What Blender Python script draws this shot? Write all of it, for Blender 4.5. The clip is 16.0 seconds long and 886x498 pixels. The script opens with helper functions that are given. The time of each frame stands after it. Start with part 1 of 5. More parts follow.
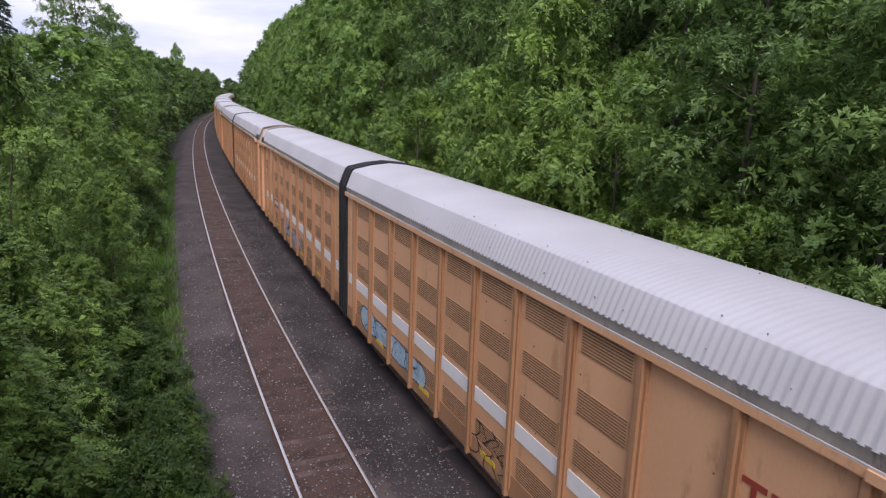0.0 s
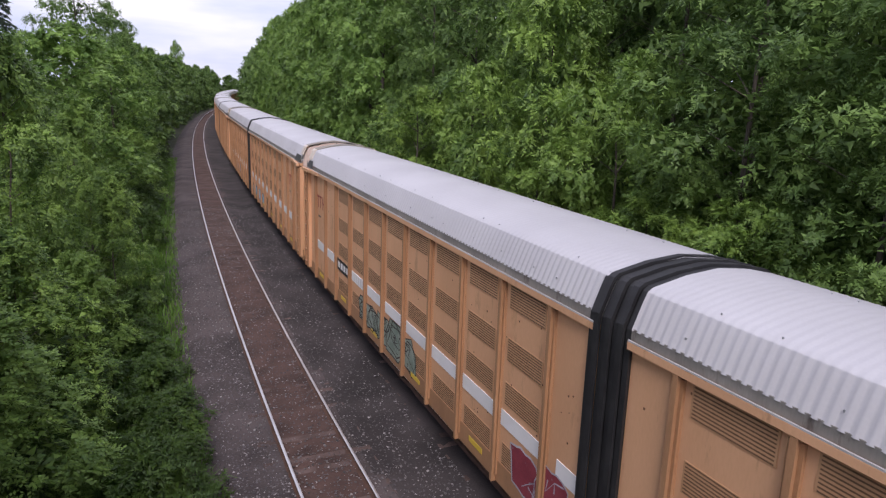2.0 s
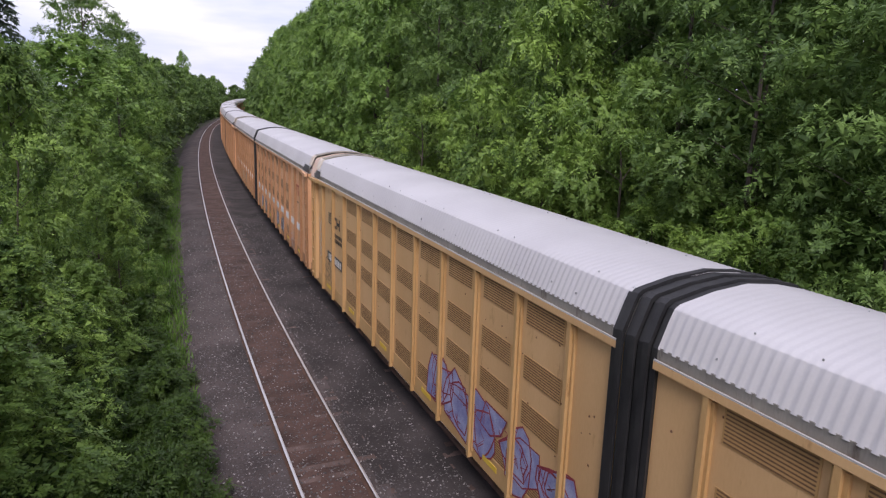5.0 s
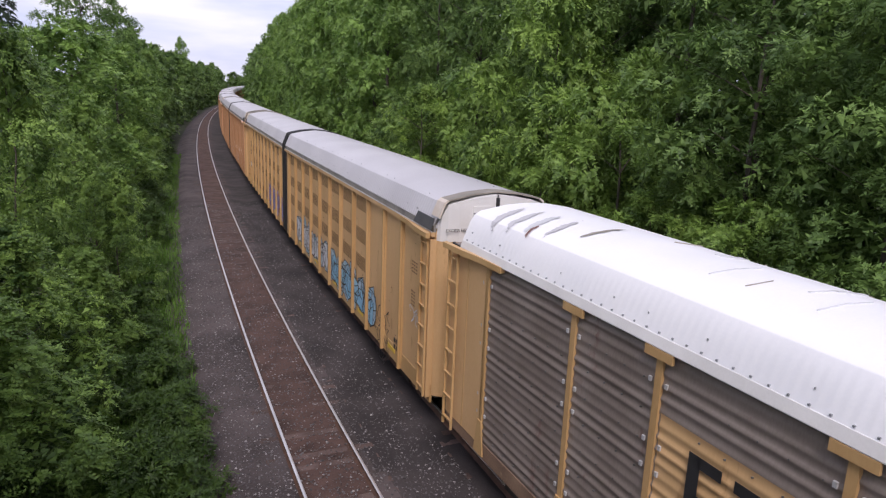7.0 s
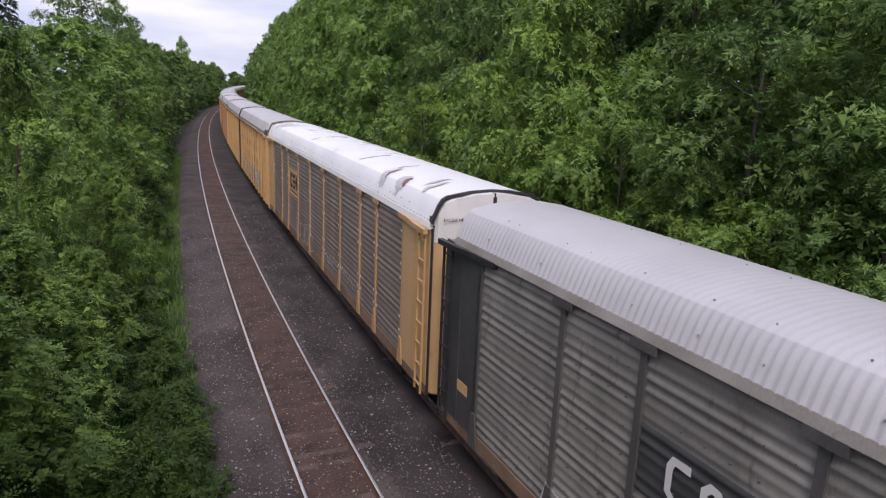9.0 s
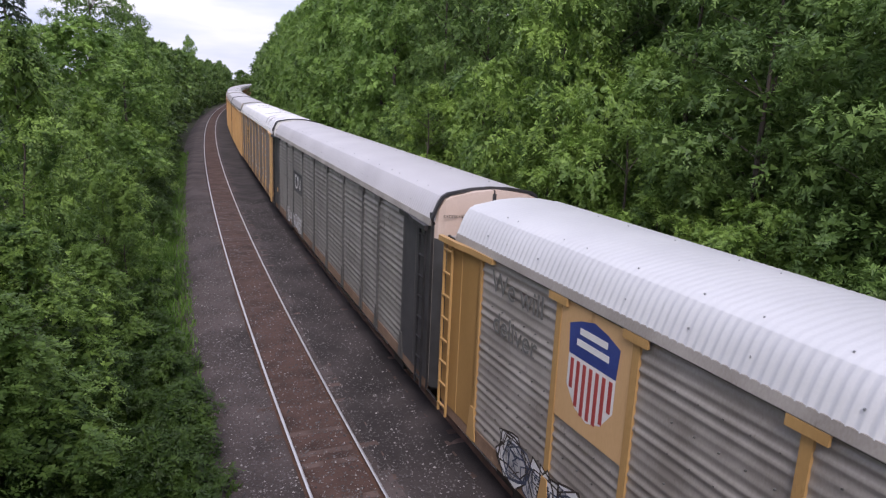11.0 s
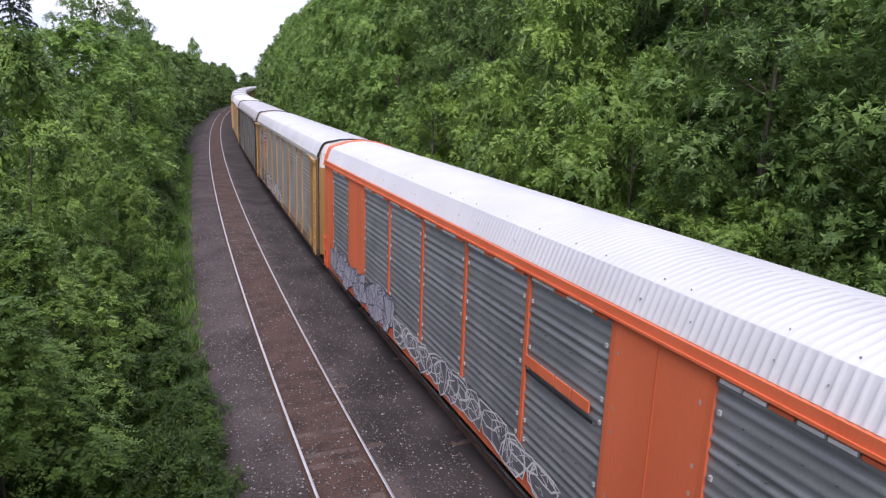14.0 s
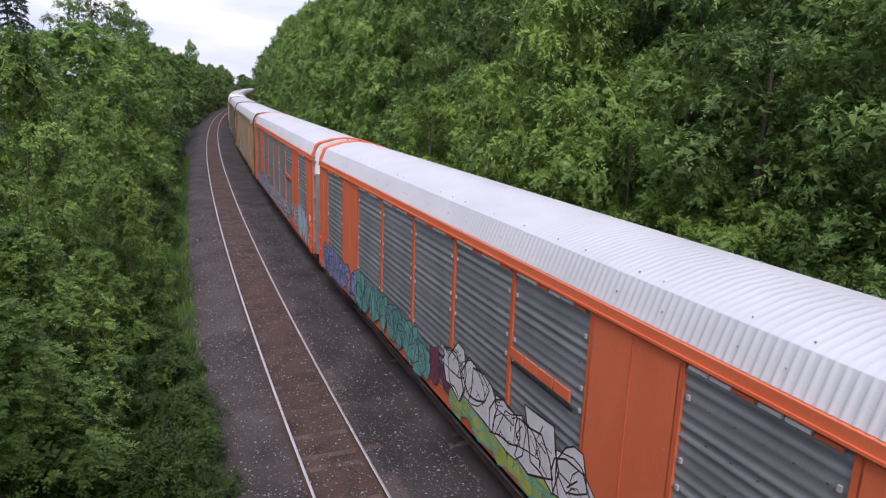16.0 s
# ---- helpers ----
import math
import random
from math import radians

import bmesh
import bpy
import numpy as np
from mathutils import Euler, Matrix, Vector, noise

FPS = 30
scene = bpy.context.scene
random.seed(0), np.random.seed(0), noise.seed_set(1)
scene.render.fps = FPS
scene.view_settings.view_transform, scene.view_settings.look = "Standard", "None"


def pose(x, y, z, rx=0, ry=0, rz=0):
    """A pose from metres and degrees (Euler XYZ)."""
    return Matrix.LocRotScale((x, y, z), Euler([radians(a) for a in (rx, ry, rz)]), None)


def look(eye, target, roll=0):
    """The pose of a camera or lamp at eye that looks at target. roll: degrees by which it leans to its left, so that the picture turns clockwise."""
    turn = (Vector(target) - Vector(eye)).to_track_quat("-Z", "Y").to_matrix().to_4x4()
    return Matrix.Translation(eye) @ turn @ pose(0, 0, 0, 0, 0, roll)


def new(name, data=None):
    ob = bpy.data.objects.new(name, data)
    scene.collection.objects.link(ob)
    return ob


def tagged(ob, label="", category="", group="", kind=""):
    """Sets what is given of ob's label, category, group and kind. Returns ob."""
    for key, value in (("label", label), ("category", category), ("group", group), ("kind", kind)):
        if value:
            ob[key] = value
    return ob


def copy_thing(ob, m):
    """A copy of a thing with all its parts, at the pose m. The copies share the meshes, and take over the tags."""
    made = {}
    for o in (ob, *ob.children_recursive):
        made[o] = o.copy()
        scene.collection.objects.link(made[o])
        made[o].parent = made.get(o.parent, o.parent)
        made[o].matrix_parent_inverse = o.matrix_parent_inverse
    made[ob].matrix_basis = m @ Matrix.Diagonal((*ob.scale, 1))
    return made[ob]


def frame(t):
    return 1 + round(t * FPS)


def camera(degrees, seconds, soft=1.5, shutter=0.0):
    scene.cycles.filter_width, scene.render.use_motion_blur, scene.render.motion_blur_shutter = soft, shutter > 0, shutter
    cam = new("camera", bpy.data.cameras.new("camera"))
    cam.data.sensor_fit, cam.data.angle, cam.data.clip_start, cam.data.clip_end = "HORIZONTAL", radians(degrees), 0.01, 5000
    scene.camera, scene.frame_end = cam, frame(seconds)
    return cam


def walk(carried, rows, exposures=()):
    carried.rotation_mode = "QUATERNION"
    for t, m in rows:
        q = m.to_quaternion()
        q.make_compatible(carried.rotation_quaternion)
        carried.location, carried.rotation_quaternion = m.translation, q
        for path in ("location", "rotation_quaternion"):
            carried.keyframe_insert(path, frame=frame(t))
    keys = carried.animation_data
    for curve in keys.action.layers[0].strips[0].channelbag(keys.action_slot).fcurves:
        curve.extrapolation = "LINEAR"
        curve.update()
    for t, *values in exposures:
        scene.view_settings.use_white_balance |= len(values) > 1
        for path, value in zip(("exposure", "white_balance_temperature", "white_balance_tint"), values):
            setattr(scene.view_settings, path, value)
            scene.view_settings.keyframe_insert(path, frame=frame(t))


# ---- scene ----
EYE = (0.0, 0.0, 8.497)
cam = camera(65.4, 16.0, soft=1.25)


def aim(yaw, pitch, roll):
    """Camera pose from degrees: yaw to the left, pitch up, roll clockwise in the picture."""
    y, p = radians(yaw - 24.81), radians(pitch - 13.43)
    way = Vector((-math.sin(y) * math.cos(p), math.cos(y) * math.cos(p), math.sin(p)))
    return look(EYE, Vector(EYE) + way * 50, roll + 2.40)


SWAY = [
    (0.0, -.175, .646, -.410), (0.5, .037, .503, -.531), (1.0, -.085, .400, -.334), (1.5, -.178, .326, -.352),
    (2.0, -.193, .408, -.421), (2.5, -.157, .599, -.454), (3.0, -.093, .876, -.484), (3.5, .065, 1.154, -.750),
    (4.0, .231, 1.229, -.836), (6.5, .112, .489, -.138), (7.0, .083, .230, -.117), (7.5, .033, .065, -.093),
    (8.0, 0, 0, 0), (8.5, .053, .099, .082), (9.0, .146, .228, -.014), (11.5, .767, .063, .004),
    (12.0, .934, .003, -.162), (12.5, .829, .027, -.202), (13.0, .813, .062, -.360), (13.5, .931, .194, -.200),
    (14.0, 1.039, .172, -.332), (14.5, 1.069, .193, -.353), (15.0, .882, .125, -.242), (15.5, .913, .163, -.331),
    (16.0, .832, .329, -.323)]
walk(cam, [(t, aim(a, b, c)) for t, a, b, c in SWAY], [(0.0, 0.24, 6400, 21.0), (0.7, 0.11, 6400, 21.0), (1.2, 0.11, 6400, 21.0), (2.5, 0.27, 6450, 21.0), (4.0, 0.27, 6540, 20.7), (7.0, 0.19, 6540, 20.1), (9.0, 0.11, 6540, 19.9), (11.5, 0.33, 6400, 20.7), (12.5, 0.38, 6380, 20.7), (13.5, 0.60, 6380, 20.9), (14.5, 0.48, 6380, 20.7), (16.0, 0.31, 6400, 20.7)])

# ---- light: overcast summer sky, soft sun behind thin cloud ----
SUN_ELEV, SUN_ROT = radians(49), radians(202)
world = bpy.data.worlds.new("world")
scene.world = world
world.use_nodes = True
wn, wl = world.node_tree.nodes, world.node_tree.links
wn.clear()
w_out, w_bg = wn.new("ShaderNodeOutputWorld"), wn.new("ShaderNodeBackground")
w_sky = wn.new("ShaderNodeTexSky")
w_sky.sky_type, w_sky.sun_disc = "NISHITA", False
w_sky.sun_elevation, w_sky.sun_rotation = SUN_ELEV, SUN_ROT
w_scale = wn.new("ShaderNodeVectorMath")
w_scale.operation = "SCALE"
w_scale.inputs["Scale"].default_value = 0.10
w_map = wn.new("ShaderNodeMapping")
w_map.inputs["Scale"].default_value = (1.0, 1.0, 5.0)
w_co = wn.new("ShaderNodeTexCoord")
w_noise = wn.new("ShaderNodeTexNoise")
w_noise.inputs["Scale"].default_value, w_noise.inputs["Detail"].default_value = 3.2, 6
w_ramp = wn.new("ShaderNodeValToRGB")
w_ramp.color_ramp.elements[0].position, w_ramp.color_ramp.elements[0].color = 0.36, (0.52, 0.60, 0.82, 1)
w_ramp.color_ramp.elements[1].position, w_ramp.color_ramp.elements[1].color = 0.64, (0.92, 0.935, 1.0, 1)
w_mix = wn.new("ShaderNodeMix")
w_mix.data_type = "RGBA"
w_mix.inputs["Factor"].default_value = 0.88
wl.new(w_co.outputs["Generated"], w_map.inputs["Vector"])
wl.new(w_map.outputs["Vector"], w_noise.inputs["Vector"])
wl.new(w_noise.outputs["Fac"], w_ramp.inputs["Fac"])
wl.new(w_sky.outputs["Color"], w_scale.inputs[0])
wl.new(w_scale.outputs["Vector"], w_mix.inputs["A"])
wl.new(w_ramp.outputs["Color"], w_mix.inputs["B"])
wl.new(w_mix.outputs["Result"], w_bg.inputs["Color"])
w_bg.inputs["Strength"].default_value = 1.03
wl.new(w_bg.outputs["Background"], w_out.inputs["Surface"])

sun_data = bpy.data.lights.new("sun", "SUN")
sun_data.energy, sun_data.angle, sun_data.color = 1.9, radians(22), (1.0, 0.95, 0.87)
sun = new("sun", sun_data)
sun.matrix_world = look((-18, -44, 54), (0, 0, 0))


# ---- materials ----
def material(name):
    m = bpy.data.materials.new(name)
    m.use_nodes = True
    n, l = m.node_tree.nodes, m.node_tree.links
    return m, n, l, n["Principled BSDF"]


def surface(name, a, b, rough=0.6, metal=0.0, scale=3.0, fine=40.0, bump=0.15, stain=None, stain_at=0.62, streak=1.0, per="object"):
    """Paint, stone or metal: two colours mixed by coarse and fine noise, stains of a third, fine relief."""
    m, n, l, p = material(name)
    co = n.new("ShaderNodeTexCoord")
    mp = n.new("ShaderNodeMapping")
    mp.inputs["Scale"].default_value = (1, 1, streak)
    l.new(co.outputs["Object"], mp.inputs["Vector"])
    n1, n2 = n.new("ShaderNodeTexNoise"), n.new("ShaderNodeTexNoise")
    for k, s in ((n1, scale), (n2, fine)):
        k.inputs["Scale"].default_value, k.inputs["Detail"].default_value = s, 6
        l.new(mp.outputs["Vector"], k.inputs["Vector"])
    info = n.new("ShaderNodeObjectInfo")
    n1.noise_dimensions = "4D"
    l.new(info.outputs["Random"], n1.inputs["W"])
    add = n.new("ShaderNodeMath")
    add.operation = "MULTIPLY_ADD"
    add.inputs[1].default_value = 0.35
    l.new(n2.outputs["Fac"], add.inputs[0])
    l.new(n1.outputs["Fac"], add.inputs[2])
    ramp = n.new("ShaderNodeValToRGB")
    e = ramp.color_ramp.elements
    e[0].position, e[0].color = 0.50, (*a, 1)
    e[1].position, e[1].color = 0.85, (*b, 1)
    l.new(add.outputs["Value"], ramp.inputs["Fac"])
    colour = ramp.outputs["Color"]
    if stain:
        n3 = n.new("ShaderNodeTexNoise")
        n3.inputs["Scale"].default_value, n3.inputs["Detail"].default_value = scale * 2.7, 8
        n3.inputs["Roughness"].default_value = 0.7
        l.new(mp.outputs["Vector"], n3.inputs["Vector"])
        r3 = n.new("ShaderNodeValToRGB")
        r3.color_ramp.elements[0].position, r3.color_ramp.elements[1].position = stain_at, stain_at + 0.12
        l.new(n3.outputs["Fac"], r3.inputs["Fac"])
        mx = n.new("ShaderNodeMix")
        mx.data_type = "RGBA"
        mx.inputs["B"].default_value = (*stain, 1)
        l.new(r3.outputs["Color"], mx.inputs["Factor"])
        l.new(colour, mx.inputs["A"])
        colour = mx.outputs["Result"]
    l.new(colour, p.inputs["Base Color"])
    p.inputs["Roughness"].default_value, p.inputs["Metallic"].default_value = rough, metal
    if bump:
        bp = n.new("ShaderNodeBump")
        bp.inputs["Strength"].default_value, bp.inputs["Distance"].default_value = bump, 0.01
        l.new(n2.outputs["Fac"], bp.inputs["Height"])
        l.new(bp.outputs["Normal"], p.inputs["Normal"])
    return m


def leaf_material(name, dark, light, tint):
    m, n, l, p = material(name)
    geo, info, co = n.new("ShaderNodeNewGeometry"), n.new("ShaderNodeObjectInfo"), n.new("ShaderNodeTexCoord")
    n1 = n.new("ShaderNodeTexNoise")
    n1.inputs["Scale"].default_value, n1.inputs["Detail"].default_value = 0.75, 2
    l.new(co.outputs["Object"], n1.inputs["Vector"])
    add = n.new("ShaderNodeMath")
    add.operation = "MULTIPLY_ADD"
    add.inputs[1].default_value = 0.28
    l.new(geo.outputs["Random Per Island"], add.inputs[0])
    l.new(n1.outputs["Fac"], add.inputs[2])
    ramp = n.new("ShaderNodeValToRGB")
    e = ramp.color_ramp.elements
    e[0].position, e[0].color = 0.46, (*dark, 1)
    e[1].position, e[1].color = 0.84, (*light, 1)
    l.new(add.outputs["Value"], ramp.inputs["Fac"])
    mx = n.new("ShaderNodeMix")
    mx.data_type = "RGBA"
    mx.inputs["B"].default_value = (*tint, 1)
    half = n.new("ShaderNodeMath")
    half.operation = "MULTIPLY"
    half.inputs[1].default_value = 0.6
    l.new(info.outputs["Random"], half.inputs[0])
    l.new(half.outputs["Value"], mx.inputs["Factor"])
    l.new(ramp.outputs["Color"], mx.inputs["A"])
    l.new(mx.outputs["Result"], p.inputs["Base Color"])
    p.inputs["Roughness"].default_value = 0.5
    p.inputs["Specular IOR Level"].default_value = 0.35
    tr, ms = n.new("ShaderNodeBsdfTranslucent"), n.new("ShaderNodeMixShader")
    l.new(mx.outputs["Result"], tr.inputs["Color"])
    ms.inputs["Fac"].default_value = 0.26
    l.new(p.outputs["BSDF"], ms.inputs[1])
    l.new(tr.outputs["BSDF"], ms.inputs[2])
    l.new(ms.outputs["Shader"], n["Material Output"].inputs["Surface"])
    return m


TAN = surface("tan_paint", (0.67, 0.372, 0.205), (0.765, 0.440, 0.252), 0.5, 0, 0.8, 30, 0.06, (0.50, 0.275, 0.15), 0.58, 0.3)
# Tan darkened for the shadow lines at the posts; ladders share this brown.
TAN_POST_SHADED = surface("tan_post_paint_shaded", (0.36, 0.19, 0.098), (0.48, 0.265, 0.14), 0.5, 0, 1.2, 30, 0.06, (0.27, 0.14, 0.07), 0.64, 0.3)
YELLOW_TAN = surface("yellow_tan_paint", (0.60, 0.372, 0.178), (0.68, 0.440, 0.225), 0.5, 0, 0.8, 30, 0.06, (0.40, 0.22, 0.09), 0.60, 0.3)
YELLOW_POST = surface("yellow_post_paint", (0.50, 0.305, 0.130), (0.60, 0.385, 0.180), 0.5, 0, 1.2, 30, 0.06, (0.30, 0.16, 0.06), 0.62, 0.3)
GOLD = surface("golden_brown_paint", (0.33, 0.185, 0.06), (0.42, 0.245, 0.085), 0.45, 0, 0.8, 30, 0.06, (0.24, 0.13, 0.045), 0.60, 0.3)
GOLD_POST = surface("golden_post_paint", (0.43, 0.255, 0.098), (0.54, 0.335, 0.135), 0.45, 0, 1.2, 30, 0.06, (0.28, 0.15, 0.05), 0.62, 0.3)
ORANGE = surface("orange_paint", (0.72, 0.155, 0.062), (0.82, 0.20, 0.088), 0.45, 0, 0.9, 30, 0.05, (0.45, 0.11, 0.05), 0.70, 0.3)
ORANGE_POST = surface("orange_post_paint", (0.60, 0.125, 0.05), (0.74, 0.17, 0.07), 0.45, 0, 1.4, 30, 0.05, (0.36, 0.10, 0.05), 0.66, 0.3)
WHITE = surface("white_paint", (0.72, 0.71, 0.70), (0.82, 0.81, 0.80), 0.5, 0, 1.5, 30, 0.05, (0.55, 0.50, 0.46), 0.70)
TAPE = surface("white_reflective_tape", (0.84, 0.84, 0.84), (0.90, 0.90, 0.90), 0.4, 0, 2.5, 30, 0.0, (0.70, 0.66, 0.62), 0.72)
PINK_WHITE = surface("faded_white_paint", (0.60, 0.47, 0.40), (0.70, 0.57, 0.50), 0.55, 0, 1.0, 30, 0.05, (0.66, 0.62, 0.60), 0.66)
ROOF = surface("galvanised_roof", (0.52, 0.51, 0.53), (0.59, 0.58, 0.60), 0.5, 0.2, 0.5, 25, 0.04, (0.47, 0.47, 0.49), 0.72)
ROOF_BRIGHT = surface("bright_galvanised_roof", (0.60, 0.61, 0.635), (0.68, 0.69, 0.71), 0.45, 0.2, 0.6, 25, 0.05, (0.50, 0.50, 0.52), 0.66)
ROOF_WHITE = surface("white_coated_roof", (0.80, 0.81, 0.84), (0.88, 0.88, 0.90), 0.5, 0, 0.6, 25, 0.04, (0.70, 0.70, 0.73), 0.72)
GALV = surface("galvanised_panel", (0.29, 0.262, 0.238), (0.43, 0.400, 0.372), 0.5, 0.2, 1.1, 30, 0.08, (0.17, 0.145, 0.13), 0.62, 0.5)
GALV_BLUE = surface("blue_grey_panel", (0.215, 0.232, 0.245), (0.295, 0.312, 0.325), 0.5, 0.3, 1.1, 30, 0.08, (0.14, 0.145, 0.15), 0.64, 0.5)
GALV_RUST = surface("stained_galvanised_panel", (0.200, 0.160, 0.138), (0.30, 0.252, 0.225), 0.55, 0.15, 0.9, 30, 0.08, (0.17, 0.085, 0.07), 0.60, 0.35)
GALV_DARK = surface("dark_galvanised_panel", (0.205, 0.195, 0.180), (0.32, 0.305, 0.280), 0.55, 0.12, 1.3, 30, 0.08, (0.125, 0.105, 0.095), 0.57, 0.28)
SILL_RUST = surface("rusty_sill_paint", (0.17, 0.105, 0.070), (0.30, 0.195, 0.130), 0.75, 0, 1.6, 30, 0.15, (0.36, 0.26, 0.17), 0.60)
RUST = surface("rust_spots", (0.13, 0.06, 0.035), (0.22, 0.11, 0.06), 0.85, 0, 5, 40, 0.0)
BLACK = surface("black_paint", (0.018, 0.018, 0.02), (0.035, 0.035, 0.038), 0.5, 0, 2, 30, 0.08)
RUBBER = surface("black_rubber", (0.015, 0.015, 0.017), (0.03, 0.03, 0.032), 0.6, 0, 3, 40, 0.1)
POST_DARK = surface("dark_post_steel", (0.085, 0.082, 0.08), (0.145, 0.14, 0.135), 0.5, 0.2, 1.5, 30, 0.08, (0.20, 0.195, 0.19), 0.66, 0.4)
CHARCOAL = surface("charcoal_paint", (0.05, 0.05, 0.052), (0.075, 0.075, 0.078), 0.5, 0, 2, 30, 0.08, (0.10, 0.09, 0.085), 0.68)
DARK_STEEL = surface("dirty_steel", (0.03, 0.026, 0.023), (0.055, 0.045, 0.038), 0.75, 0.1, 3, 30, 0.2)
PERF = surface("perforated_tan_steel", (0.53, 0.300, 0.160), (0.61, 0.358, 0.198), 0.55, 0, 1.0, 30, 0.08, (0.36, 0.20, 0.10), 0.66)
PERF_Y = surface("perforated_yellow_steel", (0.46, 0.270, 0.108), (0.54, 0.330, 0.142), 0.55, 0, 1.0, 30, 0.08, (0.30, 0.16, 0.06), 0.66)
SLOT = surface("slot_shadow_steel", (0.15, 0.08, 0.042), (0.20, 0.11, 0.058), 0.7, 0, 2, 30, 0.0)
EDGE = surface("bare_edge_steel", (0.55, 0.55, 0.56), (0.66, 0.66, 0.67), 0.45, 0.3, 2, 30, 0.05)
GREY_CAP = surface("grey_weathered_cap", (0.22, 0.20, 0.17), (0.33, 0.30, 0.26), 0.7, 0, 1.5, 25, 0.1)
CREAM_CAP = surface("cream_weathered_cap", (0.58, 0.50, 0.42), (0.70, 0.63, 0.56), 0.6, 0, 1.5, 25, 0.05)
GREY_METAL = surface("grey_steel", (0.30, 0.31, 0.33), (0.38, 0.39, 0.41), 0.45, 0.4, 2, 30, 0.05)
PEEL = surface("brown_primer", (0.16, 0.075, 0.065), (0.26, 0.14, 0.12), 0.7, 0, 4, 40, 0.0)
RED_MARK = surface("dark_red_paint", (0.27, 0.045, 0.03), (0.34, 0.06, 0.04), 0.55, 0, 4, 40, 0.0)
YELLOW = surface("yellow_marking", (0.70, 0.48, 0.05), (0.78, 0.56, 0.08), 0.5, 0, 3, 40, 0.0)
INK = surface("dark_ink", (0.03, 0.025, 0.022), (0.05, 0.04, 0.035), 0.6, 0, 3, 40, 0.0)
RAIL_TOP = surface("polished_rail_steel", (0.62, 0.60, 0.60), (0.75, 0.73, 0.73), 0.32, 0.75, 2, 30, 0.02)
RAIL_SIDE = surface("rusty_rail_steel", (0.10, 0.055, 0.04), (0.16, 0.085, 0.06), 0.8, 0.1, 4, 40, 0.2)
TIE = surface("weathered_tie_wood", (0.062, 0.038, 0.032), (0.145, 0.098, 0.086), 0.9, 0, 2.0, 25, 0.4, (0.05, 0.032, 0.028), 0.62)
FILL = surface("rust_stained_ballast", (0.046, 0.025, 0.020), (0.108, 0.062, 0.051), 0.95, 0, 1.2, 26, 1.0, (0.15, 0.12, 0.11), 0.66)
BALLAST = surface("grey_ballast", (0.035, 0.027, 0.0265), (0.103, 0.081, 0.079), 0.95, 0, 0.6, 24, 1.0, (0.155, 0.137, 0.133), 0.64)
BALLAST_DARK = surface("darker_ballast", (0.022, 0.018, 0.018), (0.066, 0.054, 0.054), 0.95, 0, 0.6, 24, 1.0, (0.10, 0.09, 0.088), 0.66)
EARTH = surface("woodland_floor", (0.03, 0.035, 0.016), (0.055, 0.065, 0.025), 0.95, 0, 0.5, 9, 0.6, (0.05, 0.04, 0.025), 0.6)
BARK = surface("grey_brown_bark", (0.06, 0.048, 0.038), (0.12, 0.10, 0.085), 0.9, 0, 3, 25, 0.6, None, 0.6, 0.25)
LEAF_A = leaf_material("locust_leaf", (0.063, 0.129, 0.029), (0.331, 0.495, 0.104), (0.182, 0.303, 0.062))
LEAF_Y = leaf_material("young_locust_leaf", (0.049, 0.104, 0.025), (0.278, 0.429, 0.091), (0.146, 0.248, 0.052))
LEAF_B = leaf_material("ash_leaf", (0.048, 0.099, 0.029), (0.235, 0.369, 0.092), (0.125, 0.217, 0.054))
LEAF_D = leaf_material("round_tree_leaf", (0.072, 0.146, 0.036), (0.298, 0.465, 0.104), (0.178, 0.303, 0.068))
LEAF_C = leaf_material("sapling_leaf", (0.027, 0.061, 0.012), (0.101, 0.177, 0.032), (0.058, 0.109, 0.020))
NEEDLE = leaf_material("spruce_needle", (0.030, 0.050, 0.032), (0.070, 0.105, 0.062), (0.050, 0.078, 0.048))
GRASS = leaf_material("verge_grass", (0.062, 0.136, 0.022), (0.154, 0.288, 0.046), (0.101, 0.202, 0.032))

# ---- the line of the tracks: distance along it, curvature to the right ----
KNOTS = (-60, 0, 50, 100, 150, 220, 300, 2600)
CURVE = (0, .00189, .00063, .00056, .00079, .00079, .0009, 0)
S_TAB = np.arange(-700, 2601, 1.0)
K_TAB = np.interp(S_TAB, KNOTS, CURVE)
K_TAB[S_TAB > 700] = 0
TH_TAB = np.concatenate([[0], np.cumsum((K_TAB[1:] + K_TAB[:-1]) / 2)])
TH_TAB -= np.interp(0, S_TAB, TH_TAB)
X_TAB = np.concatenate([[0], np.cumsum(np.sin((TH_TAB[1:] + TH_TAB[:-1]) / 2))])
Y_TAB = np.concatenate([[0], np.cumsum(np.cos((TH_TAB[1:] + TH_TAB[:-1]) / 2))])
X_TAB -= np.interp(0, S_TAB, X_TAB)
Y_TAB -= np.interp(0, S_TAB, Y_TAB)
NEAR_TRACK, TRAIN_TRACK = 3.57, 7.788


def along(s, off):
    """World x, y at distance s along the line, off metres to its right; s and off may be arrays."""
    th = np.interp(s, S_TAB, TH_TAB)
    return np.interp(s, S_TAB, X_TAB) + off * np.cos(th), np.interp(s, S_TAB, Y_TAB) - off * np.sin(th)


def on_line(s, off, z=0.0, turn=0.0):
    x, y = along(s, off)
    return pose(float(x), float(y), z, 0, 0, -math.degrees(float(np.interp(s, S_TAB, TH_TAB))) + turn)


